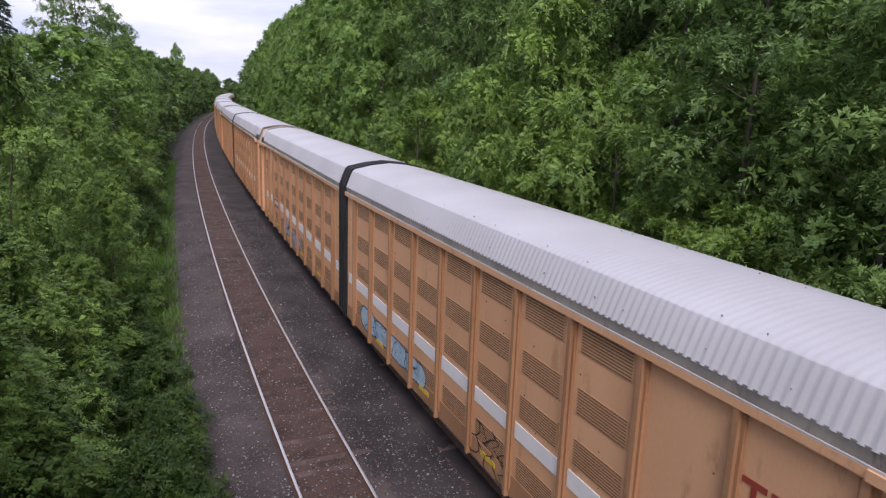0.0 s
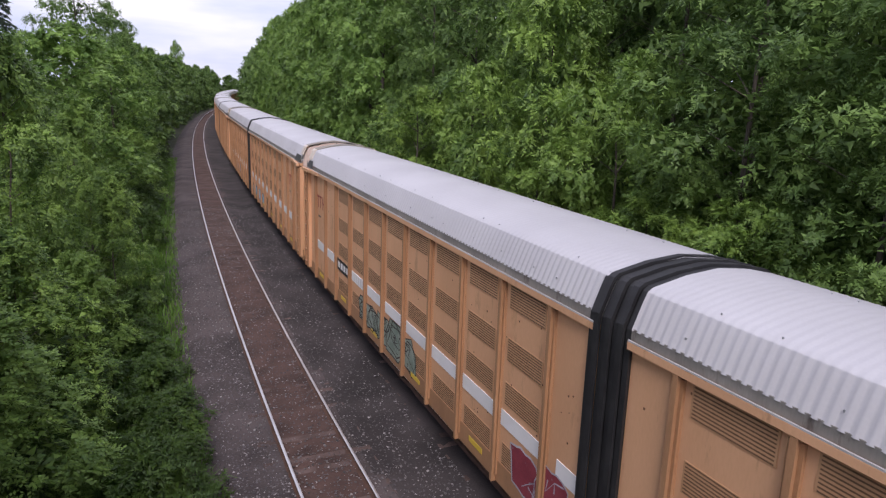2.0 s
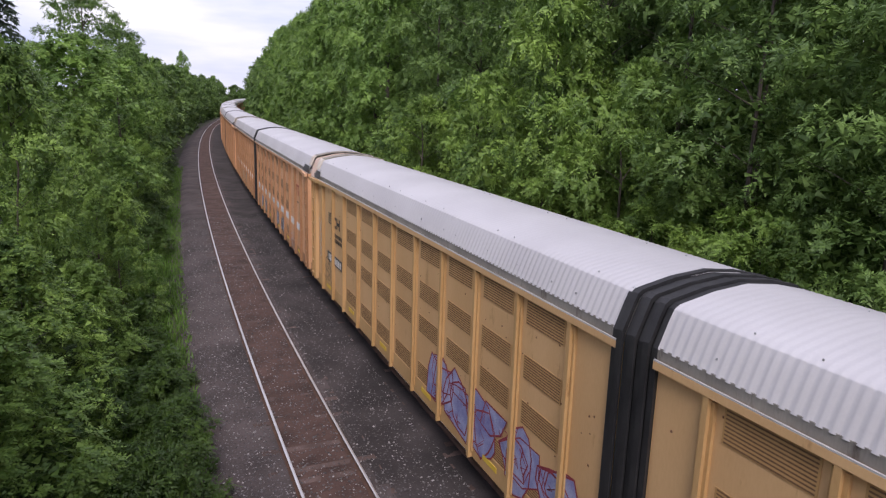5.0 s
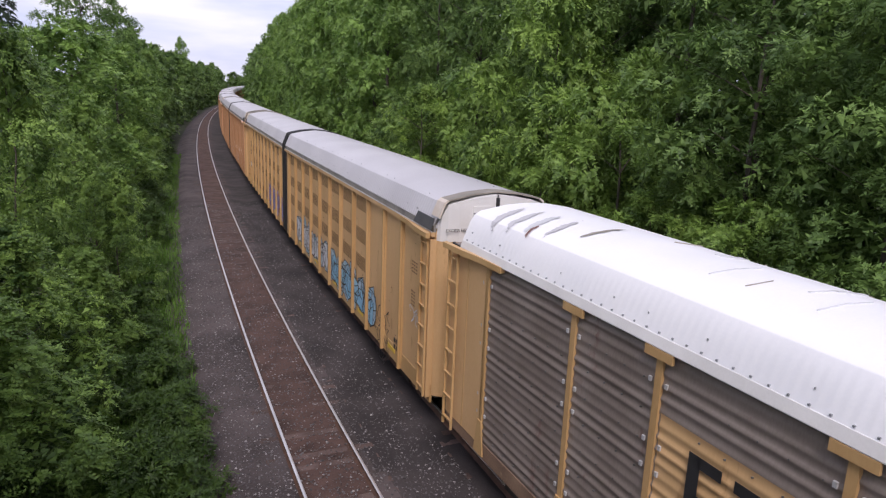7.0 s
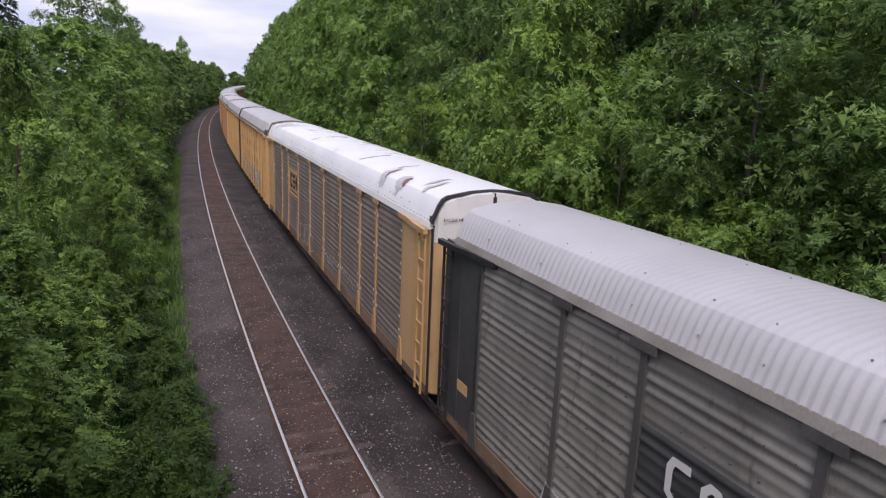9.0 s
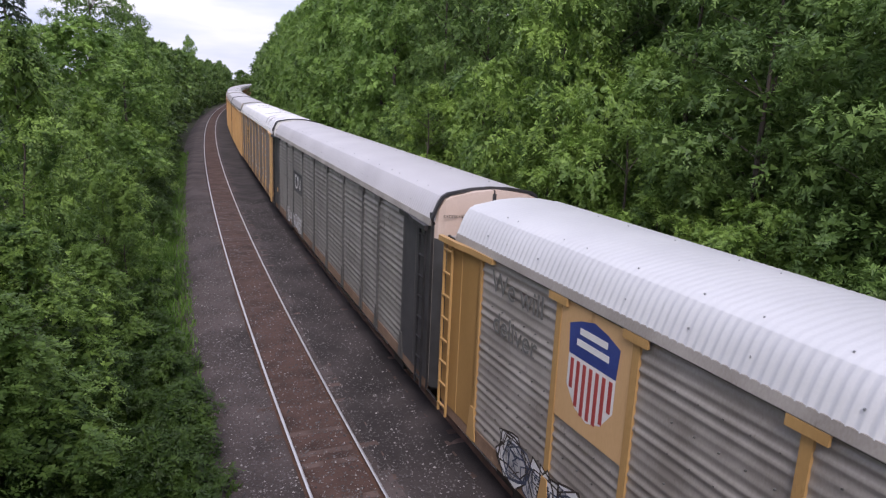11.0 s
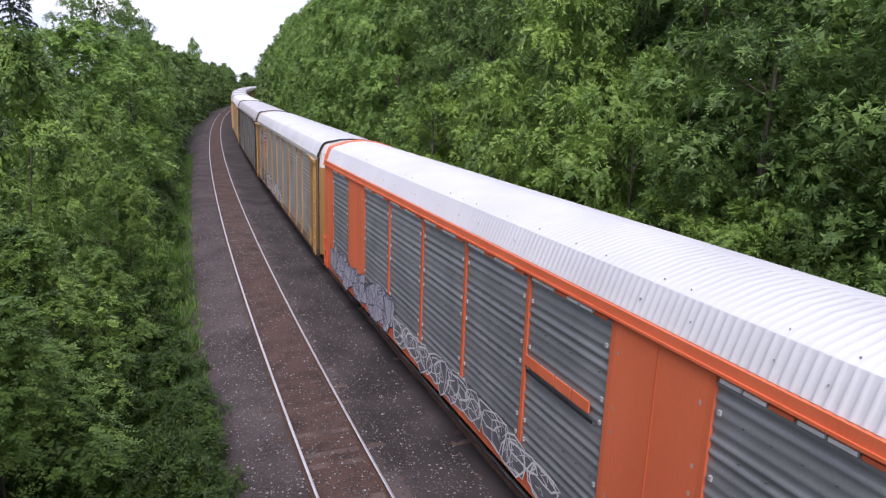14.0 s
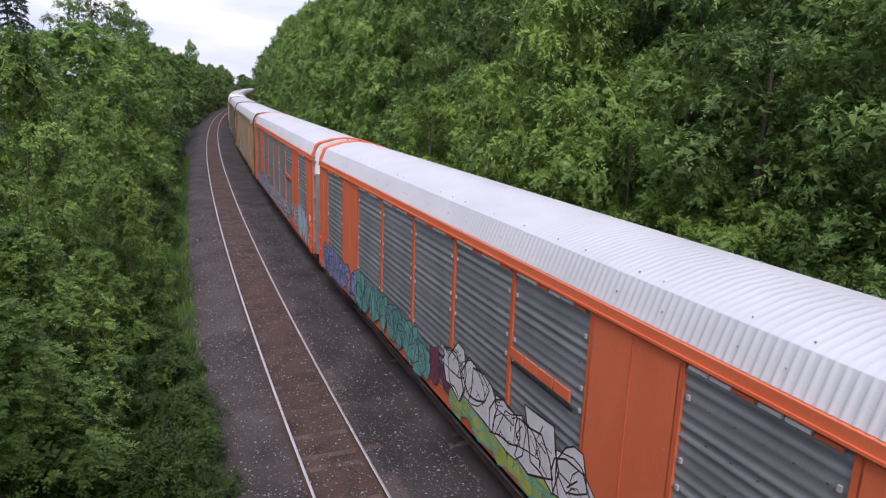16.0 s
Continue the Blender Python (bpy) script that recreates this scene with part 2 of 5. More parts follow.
# ---- mesh helpers ----
def box(bm, x0, x1, y0, y1, z0, z1):
    v = [bm.verts.new((x, y, z)) for x in (x0, x1) for y in (y0, y1) for z in (z0, z1)]
    for f in ((0, 1, 3, 2), (4, 6, 7, 5), (0, 4, 5, 1), (2, 3, 7, 6), (0, 2, 6, 4), (1, 5, 7, 3)):
        bm.faces.new([v[i] for i in f])


def finish(name, bm, mat, smooth=False):
    bmesh.ops.recalc_face_normals(bm, faces=bm.faces)
    me = bpy.data.meshes.new(name)
    bm.to_mesh(me)
    bm.free()
    me.materials.append(mat)
    if smooth:
        me.polygons.foreach_set("use_smooth", [True] * len(me.polygons))
    return me


def part(name, bm, mat, parent, label="", smooth=False):
    """One bmesh, or ready mesh, as one mesh object under a thing or a part."""
    me = finish(name, bm, mat, smooth) if isinstance(bm, bmesh.types.BMesh) else bm
    ob = new(name, me)
    ob.parent = parent
    return tagged(ob, label)


def boxes(*list_of_boxes):
    bm = bmesh.new()
    for b in list_of_boxes:
        box(bm, *b)
    return bm


def quads_mesh(name, verts, mat, smooth=False):
    """A mesh of separate quads: verts is an array (n, 4, 3)."""
    n = len(verts)
    me = bpy.data.meshes.new(name)
    me.vertices.add(n * 4)
    me.vertices.foreach_set("co", np.ascontiguousarray(verts, dtype=np.float32).ravel())
    me.loops.add(n * 4)
    me.loops.foreach_set("vertex_index", np.arange(n * 4, dtype=np.int32))
    me.polygons.add(n)
    me.polygons.foreach_set("loop_start", np.arange(0, n * 4, 4, dtype=np.int32))
    me.update(calc_edges=True)
    me.validate()
    me.materials.append(mat)
    return me


def grid_mesh(name, v, mat, smooth=True):
    """A sheet: v is an array (rows, columns, 3)."""
    r, c, _ = v.shape
    i = np.arange(r * c).reshape(r, c)
    f = np.stack([i[:-1, :-1], i[1:, :-1], i[1:, 1:], i[:-1, 1:]], -1).reshape(-1, 4)
    me = bpy.data.meshes.new(name)
    me.vertices.add(r * c)
    me.vertices.foreach_set("co", np.ascontiguousarray(v, dtype=np.float32).ravel())
    me.loops.add(f.size)
    me.loops.foreach_set("vertex_index", f.astype(np.int32).ravel())
    me.polygons.add(len(f))
    me.polygons.foreach_set("loop_start", np.arange(0, f.size, 4, dtype=np.int32))
    me.update(calc_edges=True)
    if smooth:
        me.polygons.foreach_set("use_smooth", [True] * len(f))
    me.materials.append(mat)
    return me


# ---- ground and tracks ----
def height(s, off):
    """Ground level: two raised beds of ballast, shallow ditches, low banks under the woods."""
    bed = np.interp(off, [-30, -6, -2.2, 0.4, 1.6, 9.7, 11.2, 14, 20, 45, 700], [0.3, -0.5, -0.9, -0.70, -0.185, -0.185, -1.0, -0.8, 0.2, 1.5, 1.5])
    return bed


def build_ground():
    s = np.concatenate([np.linspace(-600, -30, 12), np.arange(-20, 120, 2.0), np.arange(120, 700, 10.0), np.linspace(720, 2500, 14)])
    off = np.array([-700, -300, -120, -60, -40, -30, -20, -14, -10, -8, -6, -4.5, -3, -2.2, -1.5, -0.8, -0.2, 0.4, 0.8, 1.2, 10.6, 11.2, 12, 13, 14, 16, 18, 20, 25, 30, 45, 70, 120, 300, 700])
    S, O = np.meshgrid(s, off, indexing="ij")
    X, Y = along(S, O)
    Z = height(S, O)
    Z[:, (off > 1.3) & (off < 10.5)] -= 0.1
    jitter = np.array([[noise.noise((x * 0.35, y * 0.35, 0)) for x, y in zip(a, b)] for a, b in zip(X, Y)])
    Z += jitter * 0.12 - 0.06
    g = new("ground", grid_mesh("ground", np.stack([X, Y, Z], -1), EARTH))
    tagged(g, "dark woodland floor with weeds beside the railway", "ground", kind="structure")
    s = np.concatenate([np.arange(-40, 60, 0.4), np.arange(60, 640, 4.0)])
    off = np.concatenate([[0.35, 0.8, 1.2], np.arange(1.6, 9.8, 0.2), [10.2, 10.8, 11.3]])
    S, O = np.meshgrid(s, off, indexing="ij")
    X, Y = along(S, O)
    Z = height(S, O) + np.interp(np.abs(O - 5.7), [0, 0.5, 0.9], [-0.09, -0.06, 0])
    jitter = np.array([[noise.noise((x * 1.3, y * 1.3, 3)) for x, y in zip(a, b)] for a, b in zip(X, Y)])
    Z += jitter * 0.03 + 0.02
    for centre in (NEAR_TRACK, TRAIN_TRACK):
        Z -= np.where(np.abs(O - centre) < 0.66, 0.12, 0)
    bed = grid_mesh("ballast_bed", np.stack([X, Y, Z], -1), BALLAST)
    # beyond about 4.55 m off, the bed takes the darker ballast colour
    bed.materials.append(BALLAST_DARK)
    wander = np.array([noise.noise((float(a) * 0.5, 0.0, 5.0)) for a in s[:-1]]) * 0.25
    train_side = (off[None, :-1] > 4.55 + wander[:, None]).astype(np.int32)
    bed.polygons.foreach_set("material_index", train_side.ravel())
    b = new("ballast_bed", bed)
    tagged(b, "dark grey crushed stone ballast bed under two tracks", "ballast", kind="structure")


def stones():
    """Loose ballast stones lying on the bed near the bridge."""
    rng = np.random.default_rng(5)
    n = 38000
    s = 9 + 42 * rng.random(n) ** 1.5
    off = 0.9 + 5.6 * rng.random(n)
    keep = ((np.abs(off - NEAR_TRACK) > 0.9) | (rng.random(n) < 0.55)) & ((off < 4.7) | (rng.random(n) < 0.55))
    s, off = s[keep], off[keep]
    n = len(s)
    x, y = along(s, off)
    z = height(s, off) + np.where(np.abs(off - NEAR_TRACK) < 0.72, 0.04, 0.03) - np.where(np.abs(off - 5.7) < 0.5, 0.08, 0)
    r = 0.013 + 0.022 * rng.random(n) ** 2
    base = np.array([(1, 0, 0), (0, 1, 0), (-1, 0, 0), (0, -1, 0), (0, 0, 0.8), (0, 0, -0.8)], float)
    V = base[None] * (r[:, None, None] * (0.7 + 0.6 * rng.random((n, 6, 1)))) + rng.normal(0, 1, (n, 6, 3)) * r[:, None, None] * 0.22
    a = rng.random(n) * 6.28
    c, q = np.cos(a)[:, None], np.sin(a)[:, None]
    P = np.stack([V[..., 0] * c - V[..., 1] * q + x[:, None], V[..., 0] * q + V[..., 1] * c + y[:, None], V[..., 2] + z[:, None]], -1)
    tri = np.array([(0, 1, 4), (1, 2, 4), (2, 3, 4), (3, 0, 4), (0, 3, 2), (0, 2, 1)])
    F = (np.arange(n)[:, None, None] * 6 + tri[None]).reshape(-1, 3)
    me = bpy.data.meshes.new("ballast_stones")
    me.from_pydata(P.reshape(-1, 3).tolist(), [], F.tolist())
    me.materials.append(STONE_ISLAND)
    tagged(new("ballast_stones", me), "loose grey and pale crushed stones on the track bed", "stones", kind="stuff")


def stone_island():
    m, n, l, p = material("loose_stone")
    geo, ramp = n.new("ShaderNodeNewGeometry"), n.new("ShaderNodeValToRGB")
    e = ramp.color_ramp.elements
    e[0].position, e[0].color = 0.0, (0.045, 0.04, 0.042, 1)
    e[1].position, e[1].color = 0.8, (0.15, 0.138, 0.14, 1)
    k = ramp.color_ramp.elements.new(1.0)
    k.color = (0.38, 0.355, 0.35, 1)
    l.new(geo.outputs["Random Per Island"], ramp.inputs["Fac"])
    l.new(ramp.outputs["Color"], p.inputs["Base Color"])
    p.inputs["Roughness"].default_value = 0.9
    return m


STONE_ISLAND = stone_island()


def rail_mesh(off, s0=-60, s1=640):
    s = np.concatenate([np.arange(s0, 80, 2.0), np.arange(80, s1, 5.0)])
    prof = [(-0.065, -0.17), (-0.065, -0.155), (-0.012, -0.135), (-0.012, -0.045), (-0.035, -0.03), (-0.035, -0.003),
            (-0.028, 0), (0.028, 0), (0.035, -0.003), (0.035, -0.03), (0.012, -0.045), (0.012, -0.135), (0.065, -0.155), (0.065, -0.17)]
    v = np.zeros((len(s), len(prof), 3))
    for j, (o, z) in enumerate(prof):
        v[:, j, 0], v[:, j, 1] = along(s, off + o)
        v[:, j, 2] = z
    me = grid_mesh("rail", v, RAIL_SIDE, smooth=False)
    me.materials.append(RAIL_TOP)
    idx = np.zeros(len(me.polygons), dtype=np.int32)
    cols = len(prof) - 1
    for j in (5, 6, 7):
        idx[np.arange(len(s) - 1) * cols + j] = 1
    me.polygons.foreach_set("material_index", idx)
    return me


def tie_mesh():
    bm = boxes((-1.3, 1.3, -0.115, 0.115, -0.36, -0.172))
    bmesh.ops.bevel(bm, geom=bm.edges[:], offset=0.012, segments=1, affect="EDGES")
    return finish("tie", bm, TIE)


def build_track(name, off, ties):
    track = new(name)
    tagged(track, "railway track with polished steel rails on worn wooden ties", "railway track", kind="structure")
    for side in (-0.753, 0.753):
        part("rail", rail_mesh(off + side), None, track)
    s = np.concatenate([np.arange(-40, 60, 0.5), np.arange(60, 640, 4.0)])
    o = np.linspace(-0.70, 0.70, 9)
    S, O = np.meshgrid(s, o, indexing="ij")
    X, Y = along(S, O + off)
    Z = np.array([[noise.noise((x * 2.1, y * 2.1, 7)) for x, y in zip(a, b)] for a, b in zip(X, Y)]) * 0.026 - 0.168
    part("rusty_fill", grid_mesh("rusty_fill", np.stack([X, Y, Z], -1), FILL), None, track)
    rng = random.Random(3)
    me = tie_mesh()
    for i in range(ties):
        t = new("tie", me)
        t.parent = track
        t.matrix_basis = on_line(6 + 0.52 * i, off + rng.uniform(-0.03, 0.03), rng.uniform(-0.02, 0.012), rng.uniform(-1.2, 1.2))


build_ground()
stones()
build_track("track_1", NEAR_TRACK, 290)
build_track("track_2", TRAIN_TRACK, 60)

# ---- the train ----


TALL = ((1.495, 5.31), (1.42, 5.50), (1.345, 5.69), (1.275, 5.845), (1.19, 5.905), (0.60, 6.03), (0.0, 6.09))
SINGLE = ((1.505, 5.34), (1.42, 5.56), (1.335, 5.76), (1.24, 5.895), (1.11, 5.970), (0.50, 6.075), (0.0, 6.105))
HIGH = ((1.49, 5.40), (1.405, 5.62), (1.335, 5.80), (1.290, 5.890), (1.18, 5.955), (0.60, 6.12), (0.0, 6.19))


def roof_profile(shape, cap=0.0):
    pts = [(x + cap, z + cap) for x, z in shape]
    pts[-1] = (0.0, pts[-1][1])
    return [(-x, z) for x, z in pts] + [(x, z) for x, z in pts[-2::-1]]


def roof_mesh(y0, y1, mat, shape, pitch, amp):
    y = np.arange(y0, y1 + 0.001, pitch / (6 if shape is HIGH else 4))
    wave = np.clip(np.sin(y * 2 * math.pi / pitch + 0.6) * (2.2 if shape is HIGH else 1.5) - (1.2 if shape is HIGH else 0), -1, 1) * amp
    prof = np.array(roof_profile(shape))
    for i in (3, 9 + 2):   # a tight fold where the slope meets the top
        a, b, c = prof[i - 1], prof[i], prof[i + 1]
        prof = np.insert(prof, [i, i + 1], [b + (a - b) * 0.09, b + (c - b) * 0.12], axis=0)
    d = prof - np.array([0, 4.9])
    d /= np.linalg.norm(d, axis=1)[:, None]
    flat = np.interp(np.abs(prof[:, 0]), [0, 0.60, 1.18, 1.26, 1.34], [0.30, 0.30, 0.24, 0.65, 1.30])
    if shape is HIGH:
        flat = np.interp(np.abs(prof[:, 0]), [0, 0.60, 1.18, 1.29, 1.33], [0.6, 0.6, 0.12, 0.25, 1.0])
    v = np.zeros((len(y), len(prof), 3))
    v[:, :, 0] = prof[None, :, 0] + d[None, :, 0] * wave[:, None] * flat
    v[:, :, 1] = y[:, None]
    v[:, :, 2] = prof[None, :, 1] + d[None, :, 1] * wave[:, None] * flat
    return grid_mesh("roof", v, mat, smooth=True)


def arch(shape, y0, y1, out, low=None, thick=0.03, first=0, last=None):
    """A band over the roof's profile from y0 to y1, standing out metres proud; low: its legs go down to there."""
    bm = bmesh.new()
    prof = roof_profile(shape, out)[first:last]
    if low is not None:
        w = 1.505 + out
        prof = [(-w, low), (-w, 5.1)] + prof + [(w, 5.1), (w, low)]
    rings = [[bm.verts.new((x, y, z)) for x, z in prof] for y in (y0, y1)]
    inner = [[bm.verts.new((x * 0.97, y, z - thick)) for x, z in prof] for y in (y0, y1)]
    for i in range(len(prof) - 1):
        bm.faces.new((rings[0][i], rings[0][i + 1], rings[1][i + 1], rings[1][i]))
        bm.faces.new((rings[0][i], rings[0][i + 1], inner[0][i + 1], inner[0][i]))
        bm.faces.new((rings[1][i], rings[1][i + 1], inner[1][i + 1], inner[1][i]))
    return bm


BULGE = 0.30


def end_face(shape, y, out, z0, z1, hand, bulge):
    """One leaf of the bulging end doors between z0 and z1; y is the car's end, out its sign, hand its side."""
    bm = bmesh.new()
    plan = [(0.02, bulge), (0.5, bulge * 0.97), (0.95, bulge * 0.85), (1.22, bulge * 0.62), (1.36, bulge * 0.3), (1.41, 0.0)]
    low = [bm.verts.new((hand * x, y + out * d, z0)) for x, d in plan]
    prof = roof_profile(shape, -0.03)
    px, pz = [q[0] for q in prof], [q[1] for q in prof]
    if z1 > 5.1:
        mid = [bm.verts.new((hand * x, y + out * d, 5.1)) for x, d in plan]
        top = [bm.verts.new((hand * x * 0.985, y + out * d, float(np.interp(x, px, pz)))) for x, d in plan]
        back = [bm.verts.new((hand * x * 0.985, y, float(np.interp(x, px, pz)))) for x, d in plan[:-1]]
        rows = [low, mid, top]
        bm.faces.new(top[:-1] + [top[-1]] + back[::-1])
    else:
        rows = [low, [bm.verts.new((hand * x, y + out * d, z1)) for x, d in plan]]
    for a, b in zip(rows[:-1], rows[1:]):
        for i in range(len(plan) - 1):
            bm.faces.new((a[i], a[i + 1], b[i + 1], b[i]))
    return bm


def corrugated(y0, y1, z0, z1, x, side, pitch=0.185, amp=0.031):
    z = np.arange(z0, z1 + 0.001, pitch / 6)
    w = ((0.5 + 0.5 * np.sin(z * 2 * math.pi / pitch)) ** 2 - 0.3) * amp * (0.72 + 0.38 * np.sin(z * 2 * math.pi / 0.83 + y0))
    v = np.zeros((len(z), 2, 3))
    v[:, :, 2] = z[:, None]
    v[:, 0, 1], v[:, 1, 1] = y0, y1
    v[:, :, 0] = (side * (x + w))[:, None]
    return v


def ladder(parent, mat, y, side, z0=1.0, z1=4.85, width=0.42, x=1.60):
    bm = bmesh.new()
    for yy in (y - width / 2, y + width / 2):
        box(bm, side * x - 0.025, side * x + 0.025, yy - 0.024, yy + 0.024, z0, z1)
    frame_part = part("ladder", bm, mat, parent)
    n = max(3, round((z1 - z0) / 0.5))
    for i in range(n):
        z = z0 + 0.22 + i * (z1 - z0 - 0.35) / (n - 1)
        xa, xb = sorted((side * (x - 0.015), side * (x + 0.035)))
        part("rung", boxes((xa, xb, y - width / 2, y + width / 2, z - 0.015, z + 0.015)), mat, frame_part)


def ribbon(pts, width, x):
    """A flat painted stroke through (y, z) points."""
    p = [Vector(q) for q in pts]
    way = [(b - a).normalized() for a, b in zip(p[:-1], p[1:])]
    rim = []
    for i, q in enumerate(p):
        d = way[max(i - 1, 0)] + way[min(i, len(way) - 1)]
        d = d.normalized() if d.length > 0.3 else way[min(i, len(way) - 1)]
        n = Vector((-d.y, d.x)) * width / 2
        rim.append(((x, *(q + n)), (x, *(q - n))))
    return [[a[0], b[0], b[1], a[1]] for a, b in zip(rim[:-1], rim[1:])]


def graffiti(parent, y0, y1, z0, z1, fill, line, seed, letters, x=-1.49, rounded=False):
    """Spray-painted lettering nobody can read: jagged or lumpy filled shapes with loose outlines."""
    rng = random.Random(seed)
    bm, strokes = bmesh.new(), []
    step = (y1 - y0) / letters
    n = 0
    for i in range(letters):
        for piece in range(1 if rounded else 3):
            wide = step * (0.56 if rounded else rng.uniform(0.34, 0.62))
            cy = y0 + step * (i + 0.5) + (0 if rounded else rng.uniform(-0.3, 0.3) * step)
            top = z1 - (z1 - z0) * rng.uniform(0, 0.3)
            bottom = z0 + (z1 - z0) * (rng.uniform(0, 0.12) if rounded or piece < 2 else rng.uniform(0.2, 0.5))
            cz, rz = (top + bottom) / 2, (top - bottom) / 2
            pts, m, lean = [], 18 if rounded else 9, rng.uniform(-0.25, 0.25)
            for k in range(m):
                a = (k + (0 if rounded else rng.uniform(-0.3, 0.3))) / m * 2 * math.pi
                r = 1 + (rng.uniform(-0.08, 0.08) if rounded else rng.uniform(-0.32, 0.22))
                q = max(abs(math.cos(a)), abs(math.sin(a))) ** -0.7
                dz = rz * r * q * math.sin(a)
                pts.append((cy + wide * r * q * math.cos(a) + lean * dz, min(max(z0 - 0.05, cz + dz), z1 + 0.1)))
            n += 1
            bm.faces.new([bm.verts.new((x - 0.0004 * n, a, b)) for a, b in pts])
            strokes += ribbon(pts + pts[:1], rng.uniform(0.03, 0.05), x - 0.003 - 0.0004 * n)
            for _ in range(2):
                p = (cy + rng.uniform(-.6, .6) * wide, cz + rng.uniform(-.7, .7) * rz)
                run = [p]
                for _ in range(3):
                    p = (min(max(p[0] + rng.uniform(-.6, .6) * wide, cy - wide * .8), cy + wide * .8), min(max(p[1] + rng.uniform(-.7, .7) * rz, cz - rz * .8), cz + rz * .8))
                    run.append(p)
                strokes += ribbon(run, rng.uniform(0.018, 0.035), x - 0.004 - 0.0004 * n)
    tagged(part("graffiti_fill", bm, fill, parent, "faded spray-painted graffiti"), kind="stuff")
    tagged(part("graffiti_outline", quads_mesh("graffiti_outline", np.array(strokes), line), None, parent), kind="stuff")


def scrawl(parent, y, z, wide, tall, mat, seed, lines, x=-1.462):
    """A quick looping spray scribble."""
    rng, strokes = random.Random(seed), []
    for k in range(lines):
        run, zc = [], z - k * tall * 0.7
        for i in range(22):
            t = i / 21
            run.append((y - wide * t + 0.16 * math.sin(9 * t * rng.uniform(0.9, 1.1) * 3), zc + tall * 0.5 * math.sin(17 * t + seed) * rng.uniform(0.5, 1.0)))
        strokes += ribbon(run, 0.035, x - 0.001 * k)
    tagged(part("graffiti_outline", quads_mesh("graffiti_outline", np.array(strokes), mat), None, parent), kind="stuff")


SPRAY_BLUE = surface("pale_blue_spray", (0.22, 0.42, 0.56), (0.55, 0.64, 0.70), 0.6, 0, 2.5, 30, 0.0, (0.12, 0.26, 0.44), 0.56)
SPRAY_GREY = surface("grey_lilac_spray", (0.36, 0.36, 0.43), (0.58, 0.57, 0.64), 0.6, 0, 2.5, 30, 0.0, (0.40, 0.30, 0.26), 0.62)
SPRAY_GREEN = surface("grey_green_spray", (0.20, 0.27, 0.22), (0.36, 0.42, 0.36), 0.6, 0, 2.5, 30, 0.0, (0.12, 0.16, 0.14), 0.6)
SPRAY_TEAL = surface("teal_spray", (0.07, 0.30, 0.24), (0.22, 0.50, 0.42), 0.6, 0, 2.0, 30, 0.0, (0.12, 0.12, 0.32), 0.6)
SPRAY_VIOLET = surface("violet_spray", (0.18, 0.19, 0.42), (0.38, 0.42, 0.62), 0.6, 0, 2.5, 30, 0.0, (0.30, 0.10, 0.20), 0.62)
SPRAY_RED = surface("maroon_spray", (0.22, 0.03, 0.05), (0.34, 0.06, 0.08), 0.6, 0, 2.5, 30, 0.0, (0.35, 0.36, 0.40), 0.62)
SPRAY_SILVER = surface("silver_spray", (0.30, 0.30, 0.31), (0.62, 0.62, 0.64), 0.5, 0, 3.5, 30, 0.0, (0.12, 0.12, 0.13), 0.58)
SPRAY_SKY = surface("sky_blue_spray", (0.20, 0.44, 0.62), (0.32, 0.58, 0.74), 0.6, 0, 2.5, 30, 0.0)
SPRAY_WHITE = surface("white_spray", (0.62, 0.63, 0.65), (0.78, 0.78, 0.80), 0.6, 0, 2.5, 30, 0.0)
SPRAY_YELLOW = surface("lime_spray", (0.35, 0.40, 0.06), (0.50, 0.52, 0.10), 0.6, 0, 2.5, 30, 0.0)
SPRAY_DARK = surface("dark_spray", (0.03, 0.04, 0.07), (0.08, 0.10, 0.16), 0.6, 0, 2.5, 30, 0.0)


def marks(parent, y0, z0, rows, cols, mat, w=0.09, h=0.13, gap=0.045, x=-1.468, lead=0.06, name="lettering"):
    """Plain bars in the place of small lettering."""
    bm = bmesh.new()
    for r in range(rows):
        for c in range(cols):
            y, z = y0 - c * (w + gap), z0 - r * (h + lead)
            box(bm, x - 0.004, x, y - w, y, z - h, z)
    part(name, bm, mat, parent)


def text_mesh(words, size, mat):
    cu = bpy.data.curves.new("words", "FONT")
    cu.body, cu.size, cu.extrude = words, size, 0.004
    cu.align_x = "CENTER"
    ob = new("words", cu)
    me = bpy.data.meshes.new_from_object(ob.evaluated_get(bpy.context.evaluated_depsgraph_get()))
    bpy.data.objects.remove(ob)
    me.materials.clear()
    me.materials.append(mat)
    me.name = "height_notice"
    return me


NOTICE = text_mesh("EXCESS HEIGHT CAR", 0.105, INK)


